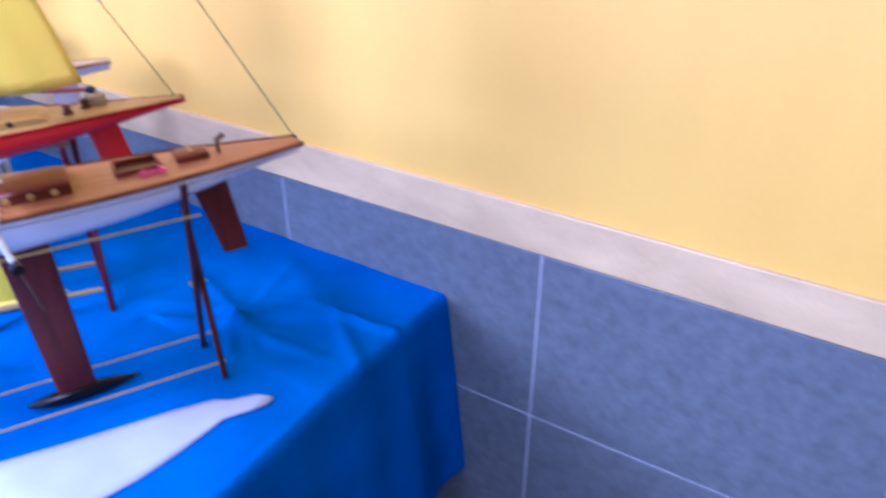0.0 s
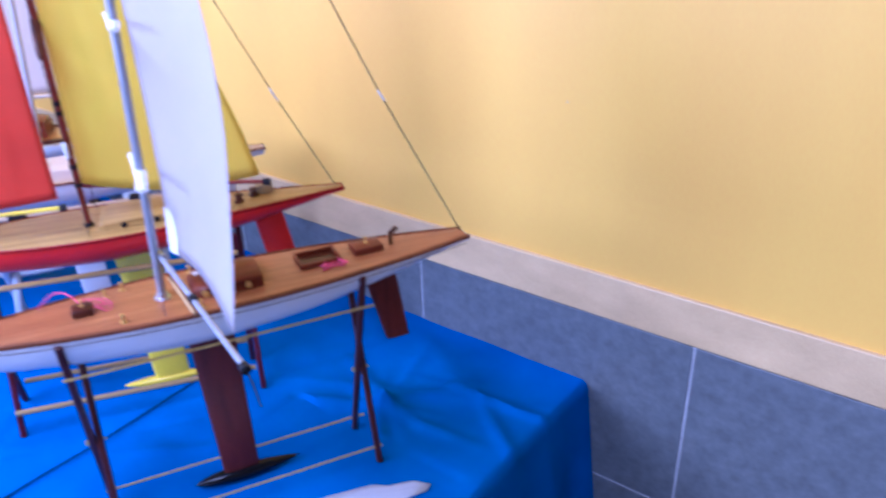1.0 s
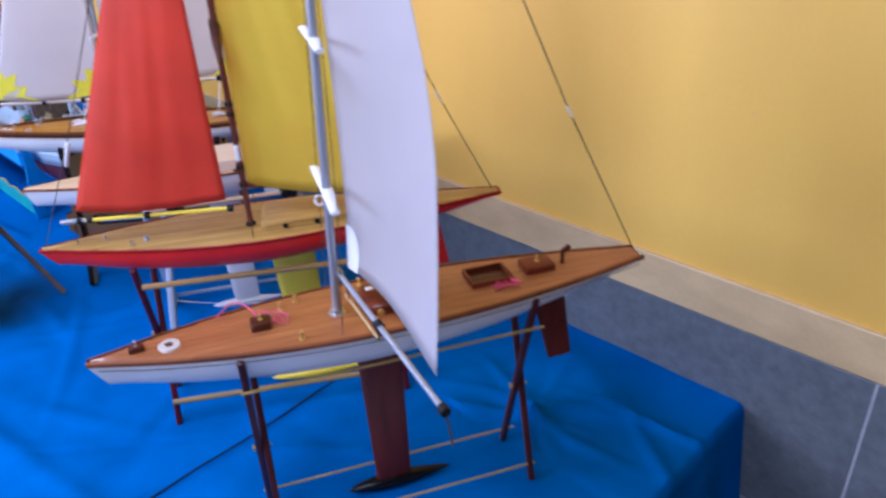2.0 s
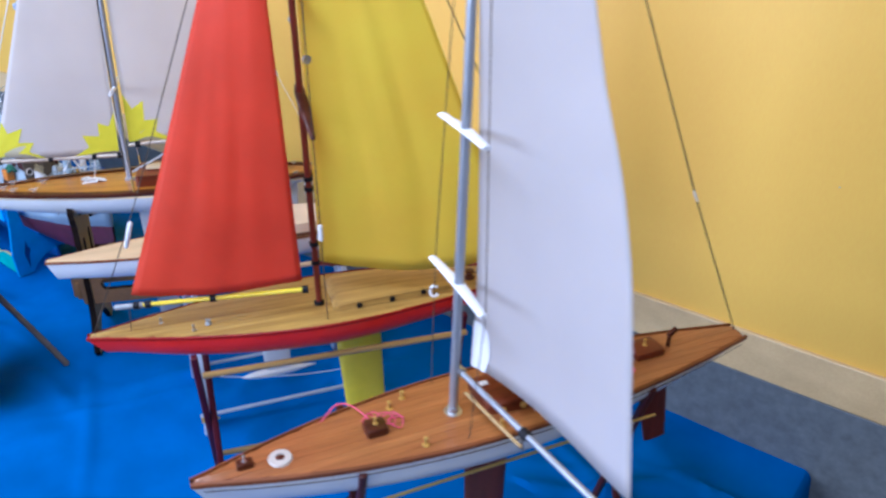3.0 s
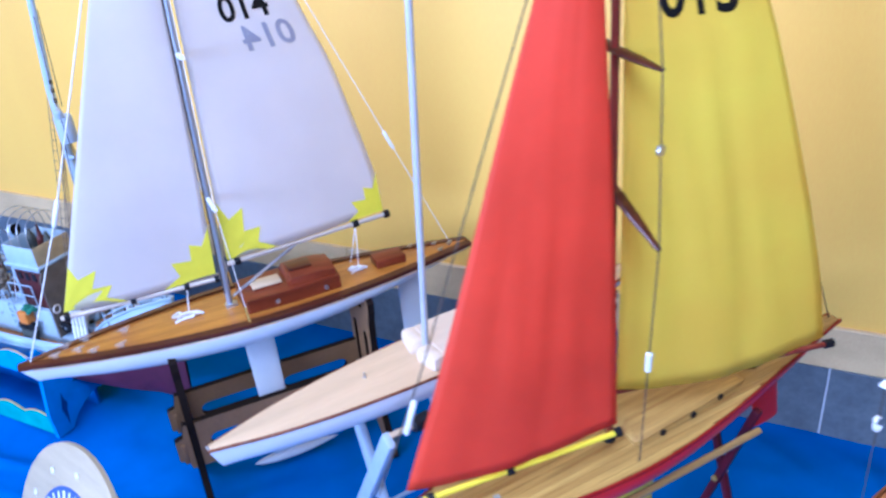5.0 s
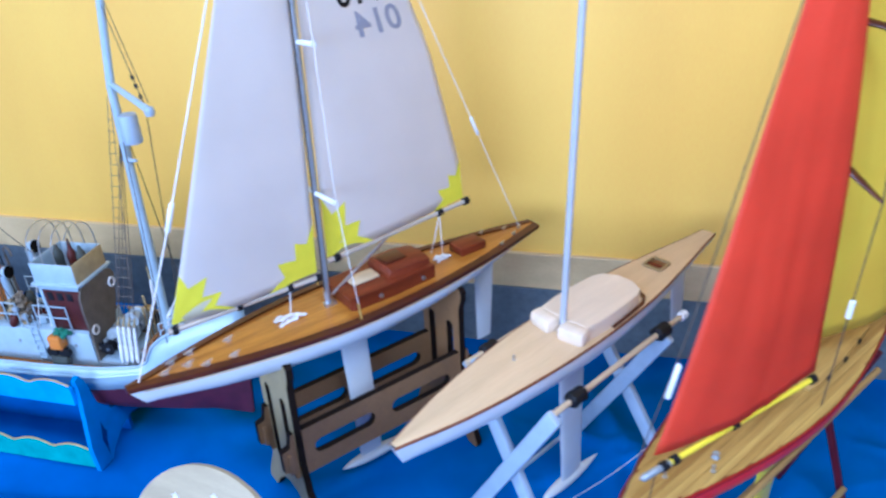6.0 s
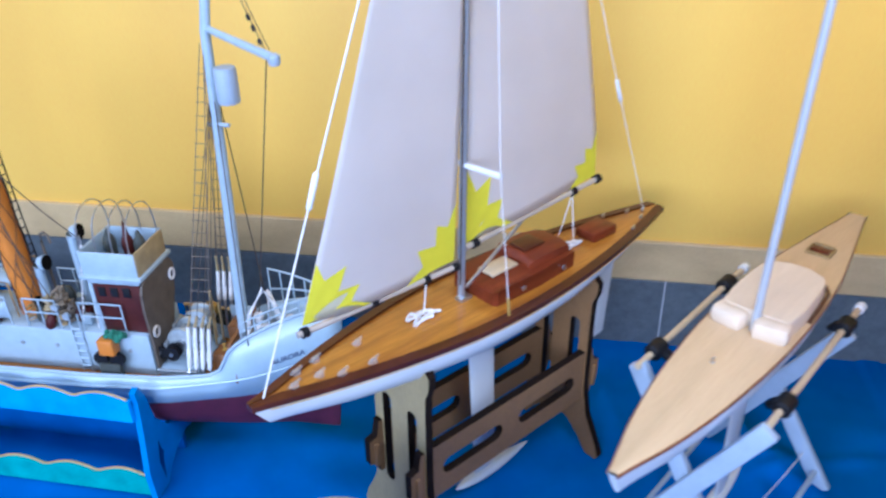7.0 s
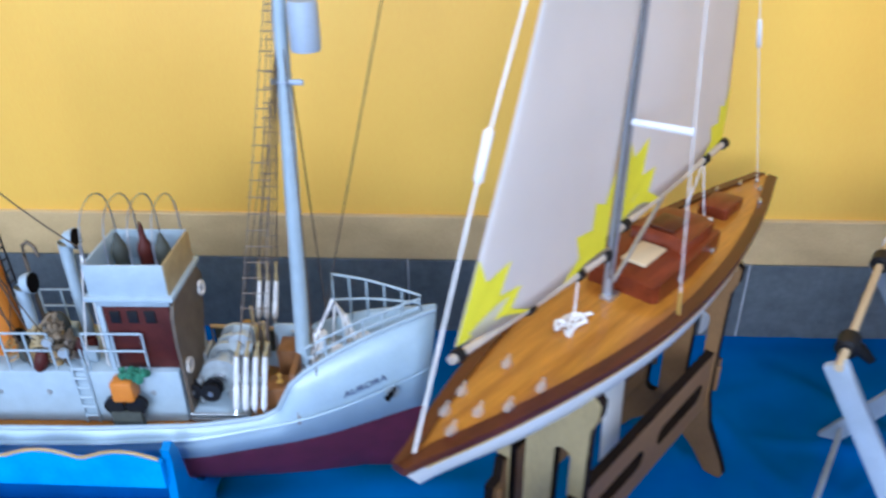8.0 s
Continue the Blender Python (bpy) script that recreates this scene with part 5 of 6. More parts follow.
        part("bulwark_rail", rod(tube_pts, 0.0026, 6), WHITE_PAINT, t)
    bm = bmesh.new()
    loft(bm, [[(x, (curve_at(beam, x) - 0.003) * f, 0.0) for f in (1, 0.5, 0, -0.5, -1)] for x in np.linspace(-1.02, -0.165, 30)], closed=False)
    part("main_deck", bm, TEAK_DECK, t, "brown planked main deck")
    bm = bmesh.new()
    loft(bm, [[(x, max(curve_at(beam, x) - 0.003, 0.001) * f, 0.060 + 0.2 * max(0, x + 0.165)) for f in (1, 0.5, 0, -0.5, -1)] for x in np.linspace(-0.165, -0.03, 12)], closed=False)
    part("foredeck", bm, GREY_METAL, t, "raised grey foredeck")
    block(t, "foredeck_bulkhead", (-0.1675, 0, 0.038), (0.006, 0.104, 0.076), FUNNEL_WOOD, 0.0008, "orange-brown wooden bulkhead")
    # name on the bow, both sides
    for s in (1, -1):
        def place(a, b, s=s):
            x = -0.083 + a * 1.0
            z = 0.040 + b + 0.30 * (x + 0.083)
            f = (z - curve_at(wl, x)) / (curve_at(top, x) - curve_at(wl, x))
            return Vector((rake(x, z), -s * (curve_at(beam, x) * (0.95 + 0.05 * min(1, max(0, f))) + 0.0016), z))
        lettering("AURORA", 0.0095, place, NUMBER_SHIP, t, "ship_name", "dark painted name on the bow", 0.0003, mirror=(s < 0))
    for s in (1, -1):
        bm = bmesh.new()
        lathe(bm, [(0.0085, 0), (0.0085, 0.003), (0.006, 0.0036), (0.006, 0.001)], 12, pose(-0.056, -s * 0.0205, 0.026, 90 * s, 0, 18 * s))
        hawse = part("anchor_hawse", bm, GREY_METAL, t, "round grey anchor hawse")
        part("anchor", rod([(-0.052, -s * 0.0230, 0.034), (-0.056, -s * 0.0242, 0.026), (-0.062, -s * 0.0250, 0.018)], [0.0020, 0.0034, 0.0046], 8), DEAD_BLACK, hawse, "dark stowed anchor")
    # deckhouse with ports, rails and ladder
    house = block(t, "deckhouse", (-0.515, 0, 0.038), (0.430, 0.100, 0.076), WHITE_PAINT, 0.003, "long white deckhouse")
    for s in (1, -1):
        for x in (-0.335, -0.380, -0.460, -0.52, -0.60):
            bm = bmesh.new()
            lathe(bm, [(0.0036, 0), (0.0036, 0.0016), (0.0022, 0.0018)], 10, pose(x, -s * 0.0495, 0.046, 90 * s, 0, 0))
            part("porthole", bm, GREY_METAL, house)
        for x0, x1 in ((-0.405, -0.335), (-0.50, -0.445), (-0.70, -0.53)):
            bm = bmesh.new()
            yy = -s * 0.047
            for z in (0.104, 0.128):
                tube(bm, [(x0, yy, z), (x1, yy, z)], 0.0013, 6)
            for x in np.linspace(x0, x1, max(2, int((x1 - x0) / 0.024) + 1)):
                tube(bm, [(x, yy, 0.076), (x, yy, 0.128)], 0.0013, 6)
            part("deck_rail", bm, WHITE_PAINT, t, "thin white handrail")
        bm = bmesh.new()
        for x in (-0.424, -0.408):
            tube(bm, [(x, -s * 0.0525, 0.002), (x, -s * 0.0525, 0.110)], 0.0012, 6)
        for k in range(6):
            tube(bm, [(-0.424, -s * 0.0525, 0.012 + 0.014 * k), (-0.408, -s * 0.0525, 0.012 + 0.014 * k)], 0.0020, 6)
        part("ladder", bm, WHITE_PAINT, t, "white deck ladder")
    wheel = block(t, "wheelhouse", (-0.338, 0, 0.123), (0.078, 0.082, 0.096), RED_BROWN, 0.002, "red-brown wheelhouse")
    for s in (1, -1):
        for x in (-0.362, -0.342, -0.322):
            block(wheel, "window", (x, -s * 0.0412, 0.148), (0.012, 0.003, 0.016), BLACK, 0.0006, "dark wheelhouse window")
        block(wheel, "corner_post", (-0.378, -s * 0.041, 0.123), (0.006, 0.005, 0.096), WHITE_PAINT, 0.0008, "white corner post")
        block(wheel, "top_trim", (-0.338, -s * 0.042, 0.167), (0.082, 0.003, 0.008), WHITE_PAINT, 0.0006)
    bm = bmesh.new()
    slab(bm, [(-0.050, 0.0), (-0.006, 0.0), (0.014, 0.050), (0.040, 0.110), (0.050, 0.148), (0.043, 0.162), (0.030, 0.168), (-0.030, 0.168), (-0.043, 0.162), (-0.050, 0.148), (-0.052, 0.120), (-0.050, 0.060)], 0.004, pose(-0.294, 0, 0.002, 0, 0, 90))
    front = part("front_panel", bm, TAN_PANEL, t, "tan wheelhouse front", smooth=False)
    for yy, z, mat in ((-0.040, 0.080, CREAM), (0.034, 0.140, CORD_WHITE)):
        bm = bmesh.new()
        tube(bm, [(-0.289, yy + 0.0075 * math.cos(a), z + 0.0085 * math.sin(a)) for a in np.linspace(0, 2 * math.pi, 17)], 0.0022, 6)
        part("lifebuoy", bm, mat, front, "small pale lifebuoy")
    # Dark lumps added to cover the white house front beside the narrowed panel.
    for yy, z, h, mat in ((0.014, 0.0, 0.038, OLIVE), (0.036, 0.0, 0.050, DEAD_BLACK)):
        bm = bmesh.new()
        lathe(bm, [(0.006, z), (0.012, z + 0.2 * h), (0.0125, z + 0.55 * h), (0.009, z + 0.85 * h), (0.004, z + h)], 12, pose(-0.284, yy, 0, 0, 0, 30))
        part("canvas_bundle", bm, mat, t, "dark lump added before the deckhouse as clutter")
    fly = block(t, "flybridge_floor", (-0.340, 0, 0.174), (0.100, 0.096, 0.006), WHITE_PAINT, 0.001)
    for c, s in (((-0.340, -0.042, 0.196), (0.088, 0.003, 0.040)), ((-0.340, 0.042, 0.196), (0.088, 0.003, 0.040)), ((-0.384, 0, 0.196), (0.003, 0.084, 0.040)), ((-0.296, 0, 0.196), (0.003, 0.084, 0.040))):
        fore = c[0] > -0.3
        block(fly, "flybridge_side", c, s, OCHRE if fore else WHITE_PAINT, 0.0008, "ochre flybridge front" if fore else "white flybridge screen")
    for x in (-0.380, -0.354, -0.328, -0.302):
        pts = [(x, -0.041, 0.212), (x, -0.040, 0.240)] + [(x, -0.038 * math.cos(a), 0.244 + 0.034 * math.sin(a)) for a in np.linspace(0.1, math.pi - 0.1, 11)] + [(x, 0.040, 0.240), (x, 0.041, 0.212)]
        part("awning_hoop", rod(pts, 0.0010, 6), STEEL, fly, "thin wire awning hoop")
    for x, mat in ((-0.365, OLIVE), (-0.335, RED_BROWN), (-0.315, OLIVE)):
        bm = bmesh.new()
        lathe(bm, [(0.009, 0.186), (0.0085, 0.200), (0.0095, 0.212), (0.0075, 0.222), (0.0045, 0.228), (0.0030, 0.234 if mat is OLIVE else 0.240), (0.0012, 0.236 if mat is OLIVE else 0.250)], 10, pose(x, 0.010, -0.008))
        part("binnacle", bm, mat, fly)
    # funnel with ladder, cowl vents, lifeboat
    fun = part("funnel", lathe(bmesh.new(), [(0.020, 0.074), (0.0205, 0.10), (0.0195, 0.28), (0.020, 0.282), (0.020, 0.405), (0.0205, 0.412)], 22, pose(-0.520, 0, 0, 0, -2, 0)), FUNNEL_ORANGE, t, "tall orange funnel")
    part("funnel_cap", lathe(bmesh.new(), [(0.0208, 0.408), (0.0212, 0.420), (0.017, 0.420), (0.017, 0.410)], 22, pose(-0.520, 0, 0, 0, -2, 0)), BLACK, fun, "black funnel cap")
    bm = bmesh.new()
    for dy in (0.008, 0.020):
        tube(bm, [(-0.499, dy - 0.006, 0.09), (-0.511, dy - 0.006, 0.40)], 0.0012, 6)
    for k in range(22):
        f = k / 21
        tube(bm, [(-0.499 - 0.012 * f, 0.002, 0.09 + 0.31 * f), (-0.499 - 0.012 * f, 0.014, 0.09 + 0.31 * f)], 0.001, 5)
    part("funnel_ladder", bm, BLACK, fun, "thin dark ladder")
    for s in (1, -1):
        for k in range(5):
            net = [(-0.520 - 0.035 * z + 0.0208 * math.cos(s * 16 * z + k * 2 * math.pi / 5), 0.0208 * math.sin(s * 16 * z + k * 2 * math.pi / 5), z) for z in np.linspace(0.082, 0.400, 44)]
            part("rope_net", rod(net, 0.0006, 5), CORD_DARK, fun, "dark rope net round the funnel")
    for x, yy, h in ((-0.475, -0.020, 0.172), (-0.432, 0.016, 0.210)):
        bm = bmesh.new()
        tube(bm, [(x, yy, 0.076), (x, yy, h - 0.012), (x + 0.002, yy, h + 0.001), (x + 0.007, yy, h + 0.006), (x + 0.015, yy + 0.0006, h + 0.007)], [0.0072, 0.0072, 0.0085, 0.0105, 0.0130], 14)
        v = part("ventilator", bm, WHITE_PAINT, t, "white cowl ventilator")
        # Dead-black disc puts the dark inside of the cowl into colour.
        bm = bmesh.new()
        d = Vector((0.010, 0.0006, 0.001)).normalized()
        tube(bm, [Vector((x + 0.0152, yy + 0.0006, h + 0.007)), Vector((x + 0.0152, yy + 0.0006, h + 0.007)) + d * 0.0012], 0.0122, 14)
        part("cowl_mouth", bm, DEAD_BLACK, v, "black cowl mouth")
    for s in (-1, 1):
        bm = bmesh.new()
        rings = []
        for i in range(15):
            f = i / 14
            w = 0.020 * math.sin(math.pi * f) ** 0.6 + 0.001
            rings.append([(-0.66 + 0.13 * f, s * 0.044 + w * math.cos(a), 0.106 + 0.020 * math.sin(a) * (0.6 + 0.4 * abs(2 * f - 1)) * (1.0 if math.sin(a) < 0 else 0.7)) for a in np.linspace(0, 2 * math.pi, 13)[:-1]])
        loft(bm, rings)
        lb = part("lifeboat", bm, WHITE_PAINT, t, "small white lifeboat")
        block(lb, "chock", (-0.63, s * 0.044, 0.082), (0.008, 0.030, 0.012), RED_BROWN, 0.001)
        block(lb, "chock", (-0.56, s * 0.044, 0.082), (0.008, 0.030, 0.012), RED_BROWN, 0.001)
        part("davit", rod([(-0.535, s * 0.024, 0.076), (-0.535, s * 0.026, 0.140), (-0.535, s * 0.040, 0.152), (-0.535, s * 0.050, 0.146)], 0.0016, 6), ROD_WOOD, t)
    rng = random.Random(8)
    for _ in range(10):
        x, yy = rng.uniform(-0.50, -0.41), rng.uniform(-0.03, 0.03)
        block(t, "deck_locker", (x, yy, 0.076 + 0.008), (rng.uniform(0.008, 0.02), rng.uniform(0.008, 0.016), 0.016), rng.choice((WHITE_PAINT, RED_BROWN, ROD_WOOD, GREY_METAL)), 0.001)
    # winch with drums and gears
    winch = block(t, "winch_bed", (-0.262, 0.0, 0.008), (0.070, 0.100, 0.016), WHITE_PAINT, 0.002, "white and silver trawl winch")
    for z in (0.020, 0.027):
        part("bed_rail", rod([(-0.296, -0.052, z - 0.012), (-0.230, -0.052, z - 0.012)], 0.0018, 6), GREY_METAL, winch)

    def drum(x, yy, z, r, half, mat, label, turn=0):
        body = lathe(bmesh.new(), [(r, -half), (r * 1.02, -half * 0.7), (r * 0.62, -half * 0.62), (r * 0.66, 0), (r * 0.62, half * 0.62), (r * 1.02, half * 0.7), (r, half)], 20, pose(x, yy, z, 90, 0, turn))
        d = part("drum", body, mat, winch, label)
        part("axle", rod([(x, yy - half * 1.3, z), (x, yy + half * 1.3, z)], r * 0.25, 8), STEEL, d)

    drum(-0.262, -0.004, 0.050, 0.024, 0.020, PALE_METAL, "ribbed silver winch drum")
    drum(-0.258, 0.036, 0.056, 0.022, 0.014, PALE_METAL, "ribbed silver winch drum")
    drum(-0.240, 0.012, 0.080, 0.015, 0.012, PALE_METAL, "grey gear drum")
    drum(-0.292, -0.036, 0.040, 0.011, 0.006, BLACK, "black warping drum")
    drum(-0.268, -0.042, 0.044, 0.0125, 0.007, BLACK, "black warping drum")
    drum(-0.240, -0.030, 0.030, 0.012, 0.006, GREY_METAL, "grey gear wheel")
    drum(-0.248, 0.058, 0.060, 0.013, 0.006, BRASS, "brass gear wheel")
    for x, yy, h in ((-0.228, 0.020, 0.098), (-0.236, 0.040, 0.110), (-0.222, 0.034, 0.092)):
        part("brake_lever", rod([(x, yy, 0.016), (x + 0.002, yy, h * 0.7), (x + 0.004, yy - 0.003, h)], [0.0020, 0.0017, 0.0026], 8), OCHRE, winch, "tan brake lever")
    for x, yy, h in ((-0.290, 0.022, 0.060), (-0.286, -0.018, 0.052)):
        block(winch, "side_plate", (x, yy, h / 2), (0.006, 0.030, h), GREY_METAL, 0.002, "grey winch side plate")
    block(t, "engine_hatch", (-0.190, -0.026, 0.022), (0.030, 0.030, 0.044), FUNNEL_WOOD, 0.002, "brown wooden deck hatch")
    block(t, "deck_box", (-0.188, 0.030, 0.030), (0.026, 0.034, 0.060), FUNNEL_WOOD, 0.002, "brown wooden deck box")
    cleat(t, -0.190, -0.026, 0.044, "hatch_knob", BRASS, 1.0)
    part("gallows", rod([(-0.300, 0.070, 0.0), (-0.300, 0.070, 0.058), (-0.180, 0.062, 0.058), (-0.180, 0.062, 0.0)], 0.0030, 8), ROD_WOOD, t, "ochre wooden gallows frame")
    # Dark strip added to hide the cloth behind the winch; white one is bulwark.
    block(t, "side_screen", (-0.258, 0.0735, 0.027), (0.080, 0.004, 0.054), OLIVE, 0.001, "dark strip added behind the winch")
    block(t, "side_screen", (-0.192, 0.0620, 0.034), (0.046, 0.004, 0.068), WHITE_PAINT, 0.001, "white strip standing for the far bulwark")
    skip = block(t, "net_crate", (-0.362, -0.062, 0.062), (0.026, 0.020, 0.028), FUNNEL_ORANGE, 0.003, "small orange crate")
    bm = bmesh.new()
    for k in range(26):
        a = rng.uniform(0, 6.28)
        r = rng.uniform(0, 0.016)
        bmesh.ops.create_icosphere(bm, subdivisions=1, radius=rng.uniform(0.003, 0.006), matrix=pose(-0.350 + r * math.cos(a) * 1.3, -0.062 + r * math.sin(a) * 0.7, 0.078 + rng.uniform(0, 0.006)))
    part("net_heap", bm, GREEN_NET, skip, "heap of green net")
    block(skip, "crate_stand", (-0.364, -0.066, 0.016), (0.036, 0.010, 0.032), OLIVE, 0.002, "dark trestle under the crate")
    for dx in (-0.010, 0.010):
        bm = bmesh.new()
        lathe(bm, [(0.012, -0.004), (0.012, 0.004)], 16, pose(-0.364 + dx * 1.3, -0.064, 0.039, 90, 0, 0))
        part("roller", bm, BLACK, skip, "black roller")
    # mast with arm, radar box, rope ladders and stays
    base, tp = Vector((-0.166, -0.004, 0.0)), Vector((-0.138, -0.004, 0.66))
    at = lambda z: base.lerp(tp, z / 0.66)
    mast = part("foremast", rod([at(0), at(0.3), at(0.53), at(0.66) + Vector((0.016, 0, 0)), at(0.74) + Vector((0.026, 0, 0))], [0.0095, 0.0082, 0.0068, 0.006, 0.005], 14), WHITE_PAINT, t, "stout white foremast")
    part("cross_arm", rod([at(0.535), at(0.535) + Vector((0.122, -0.090, -0.012))], [0.0045, 0.0055], 8), WHITE_PAINT, mast, "white cross arm")
    bm = bmesh.new()
    lathe(bm, [(0.006, 0), (0.0075, 0.003), (0.0075, 0.010), (0.005, 0.013)], 10, Matrix.Translation(at(0.535) + Vector((0.123, -0.091, -0.020))))
    part("arm_lamp", bm, STAND_GREY, mast)
    bm = bmesh.new()
    lathe(bm, [(0.014, 0), (0.0150, 0.003), (0.0150, 0.043), (0.0135, 0.047)], 18, Matrix.Translation(at(0.463) + Vector((0.025, -0.010, -0.022))))
    part("lantern", bm, STAND_GREY, mast, "pale blue-grey cylindrical lantern")
    part("lantern_bracket", rod([at(0.408) + Vector((-0.012, -0.004, 0)), at(0.408) + Vector((0.020, -0.006, 0))], 0.003, 8), STAND_GREY, mast)
    for s in (1, -1):
        bm = bmesh.new()
        a0, a1 = (Vector((-0.222, -0.048, 0.125)), Vector((-0.192, -0.048, 0.125))) if s < 0 else (Vector((-0.222, 0.062, 0.150)), Vector((-0.200, 0.062, 0.150)))
        head = at(0.515)
        for a in (a0, a1):
            tube(bm, [a, head + Vector((-0.008 if a is a0 else -0.003, 0.004 * s, 0))], 0.0006, 5)
        for k in range(19):
            f = (k + 1) / 21
            p, q = a0.lerp(head + Vector((-0.008, 0.004 * s, 0)), f), a1.lerp(head + Vector((-0.003, 0.004 * s, 0)), f)
            ex = (q - p).normalized() * 0.002
            tube(bm, [p - ex, q + ex], 0.0006, 5)
        part("rope_ladder", bm, ROD_DARK, mast, "rope ladder to the masthead")
        for x in (-0.228, -0.217, -0.206, -0.195) if s < 0 else (-0.224, -0.214, -0.203):
            yb, z0, z1 = (-0.056, 0.026, 0.102) if s < 0 else (0.066, 0.074, 0.134)
            lean = Vector((0.005, -0.06 * yb, 0.018)) if s < 0 else Vector((0.004, -0.006, 0.03))
            p, q = Vector((x - 0.010, yb, z0)), Vector((x, yb * 0.93, z1))
            screw = part("rigging_screw", rod([p, p.lerp(q, 0.05), p.lerp(q, 0.45), p.lerp(q, 0.5), p.lerp(q, 0.55), q], [0.0020, 0.0036, 0.0036, 0.0024, 0.0034, 0.0028], 8), CORD_WHITE, t, "pale rigging screw")
            part("rope_eye", rod([q, q + lean * 0.3, q + lean * 0.5, q + lean], [0.0024, 0.0028, 0.0016, 0.0022], 8), OCHRE, screw, "tan rope eye")
            line(t, [q + lean, at(0.47)], CORD_DARK, 0.0006, "shroud")
            part("chain_plate", rod([p, (x - 0.010, s * (curve_at(beam, x) - 0.006), 0.020)], 0.0018, 6), STEEL, t)
        line(t, [(-0.140, 0.046 * s, 0.07), at(0.5)], CORD_DARK, 0.0008, "stay")
    arm = at(0.535) + Vector((0.110, -0.080, -0.012))
    masthead = at(0.66) + Vector((0.014, 0, 0))
    for dy in (0.0, 0.010):
        line(t, [masthead + Vector((0, dy, 0)), arm + Vector((0, dy, 0.004))], CORD_DARK, 0.0007, "topping_lift")
    for f in (0.72, 0.80, 0.90):
        clamp(mast, masthead.lerp(arm, f), arm, 0.0026, 0.006)
    line(t, [arm, (-0.150, 0.020, 0.060)], CORD_DARK, 0.0008, "stay")
    # forward rail
    for s in (1, -1):
        bm = bmesh.new()
        P = [(x, s * max(curve_at(beam, x) - 0.004, 0.004), curve_at(top, x)) for x in np.linspace(-0.150, -0.020, 7)]
        P = P[1:] if s > 0 else P
        rise = lambda x: (0.030 if s > 0 else 0.004) * (-x - 0.02) / 0.11
        for f in (0.45, 1.0):
            tube(bm, [(x, yy, z + f * (0.020 + 1.6 * rise(x))) for x, yy, z in P], 0.0015, 6)
        for x, yy, z in P:
            tube(bm, [(x, yy, z - 0.004), (x, yy, z + 0.0205 + 1.6 * rise(x))], 0.0014, 6)
        part("bow_rail", bm, WHITE_PAINT, t, "thin white bow rail")
    bm = bmesh.new()
    tube(bm, [(-0.135, -0.020, 0.062), (-0.135, 0.022, 0.062)], 0.009, 12)
    box(bm, (-0.115, 0, 0.066), (0.024, 0.030, 0.012), 0.002)
    part("windlass", bm, WHITE_PAINT, t, "pale anchor windlass")
    bm = bmesh.new()
    tube(bm, [(-0.148, -0.026, 0.060), (-0.140, -0.024, 0.115), (-0.120, -0.010, 0.150), (-0.112, 0.004, 0.118), (-0.108, 0.012, 0.072)], [0.0030, 0.0034, 0.0040, 0.0034, 0.0030], 8)
    tube(bm, [(-0.130, 0.020, 0.062), (-0.125, 0.018, 0.130), (-0.108, 0.000, 0.120), (-0.092, -0.010, 0.080)], 0.0026, 8)
    part("anchor_davit", bm, CORD_WHITE, t, "bent white anchor davit pipes")
    for x, yy, h in ((-0.118, -0.018, 0.020), (-0.090, 0.008, 0.016), (-0.070, -0.004, 0.014), (-0.142, 0.010, 0.026)):
        bm = bmesh.new()
        lathe(bm, [(0.009, 0), (0.009, 0.003), (0.0055, 0.005), (0.0055, h * 0.7), (0.008, h * 0.8), (0.007, h)], 12, pose(x, yy, 0.061 + 0.2 * max(0, x + 0.165)))
        part("capstan", bm, CORD_WHITE if h > 0.015 else GREY_METAL, t, "small pale capstan")
    # hawser from the foredeck over the house top, cord coils and buckets
    for x, yy, z in ((-0.452, -0.012, 0.080), (-0.500, -0.034, 0.080), (-0.442, 0.032, 0.080)):
        pts = [(x + 0.009 * math.cos(a) * (1 - 0.02 * k), yy + 0.009 * math.sin(a), z + 0.0006 * k) for k, a in enumerate(np.linspace(0, 8 * math.pi, 49))]
        part("rope_coil", rod(pts, 0.0014, 5), ROD_WOOD, t, "coil of tan rope")
    for x, yy in ((-0.470, -0.036), (-0.448, -0.034), (-0.415, -0.012)):
        bm = bmesh.new()
        lathe(bm, [(0.005, 0.076), (0.0065, 0.090), (0.0068, 0.098), (0.0058, 0.098), (0.005, 0.090)], 12, pose(x, yy, 0))
        part("bucket", bm, rng.choice((RED_BROWN, GREY_METAL, ROD_WOOD)), t, "small deck bucket")
    # joinery, tackle and a hooked pipe by the ventilators
    part("hooked_pipe", rod([(-0.470, -0.004, 0.076), (-0.470, -0.004, 0.205), (-0.467, -0.006, 0.220), (-0.459, -0.008, 0.226), (-0.452, -0.009, 0.220), (-0.450, -0.010, 0.208)], 0.0022, 8), TAN_PANEL, t, "thin hooked brown pipe")
    for x0, y0, wide, top_z, n, mat in ((-0.446, -0.032, 0.011, 0.140, 84, TACKLE), (-0.464, -0.034, 0.009, 0.128, 60, OCHRE), (-0.430, -0.030, 0.008, 0.112, 52, TAN_PANEL)):
        coil = [(x0 + (wide * math.cos(0.83 * k) + rng.uniform(-0.004, 0.004)) * (1 - 0.5 * k / n), y0 + wide * 0.8 * math.sin(1.07 * k) + rng.uniform(-0.003, 0.003), 0.080 + (top_z - 0.080) * k / n + rng.uniform(-0.006, 0.006) * min(1, k / 20)) for k in range(n)]
        coil = [smooth_path(coil, f) for f in np.linspace(0, 1, 2 * n)]
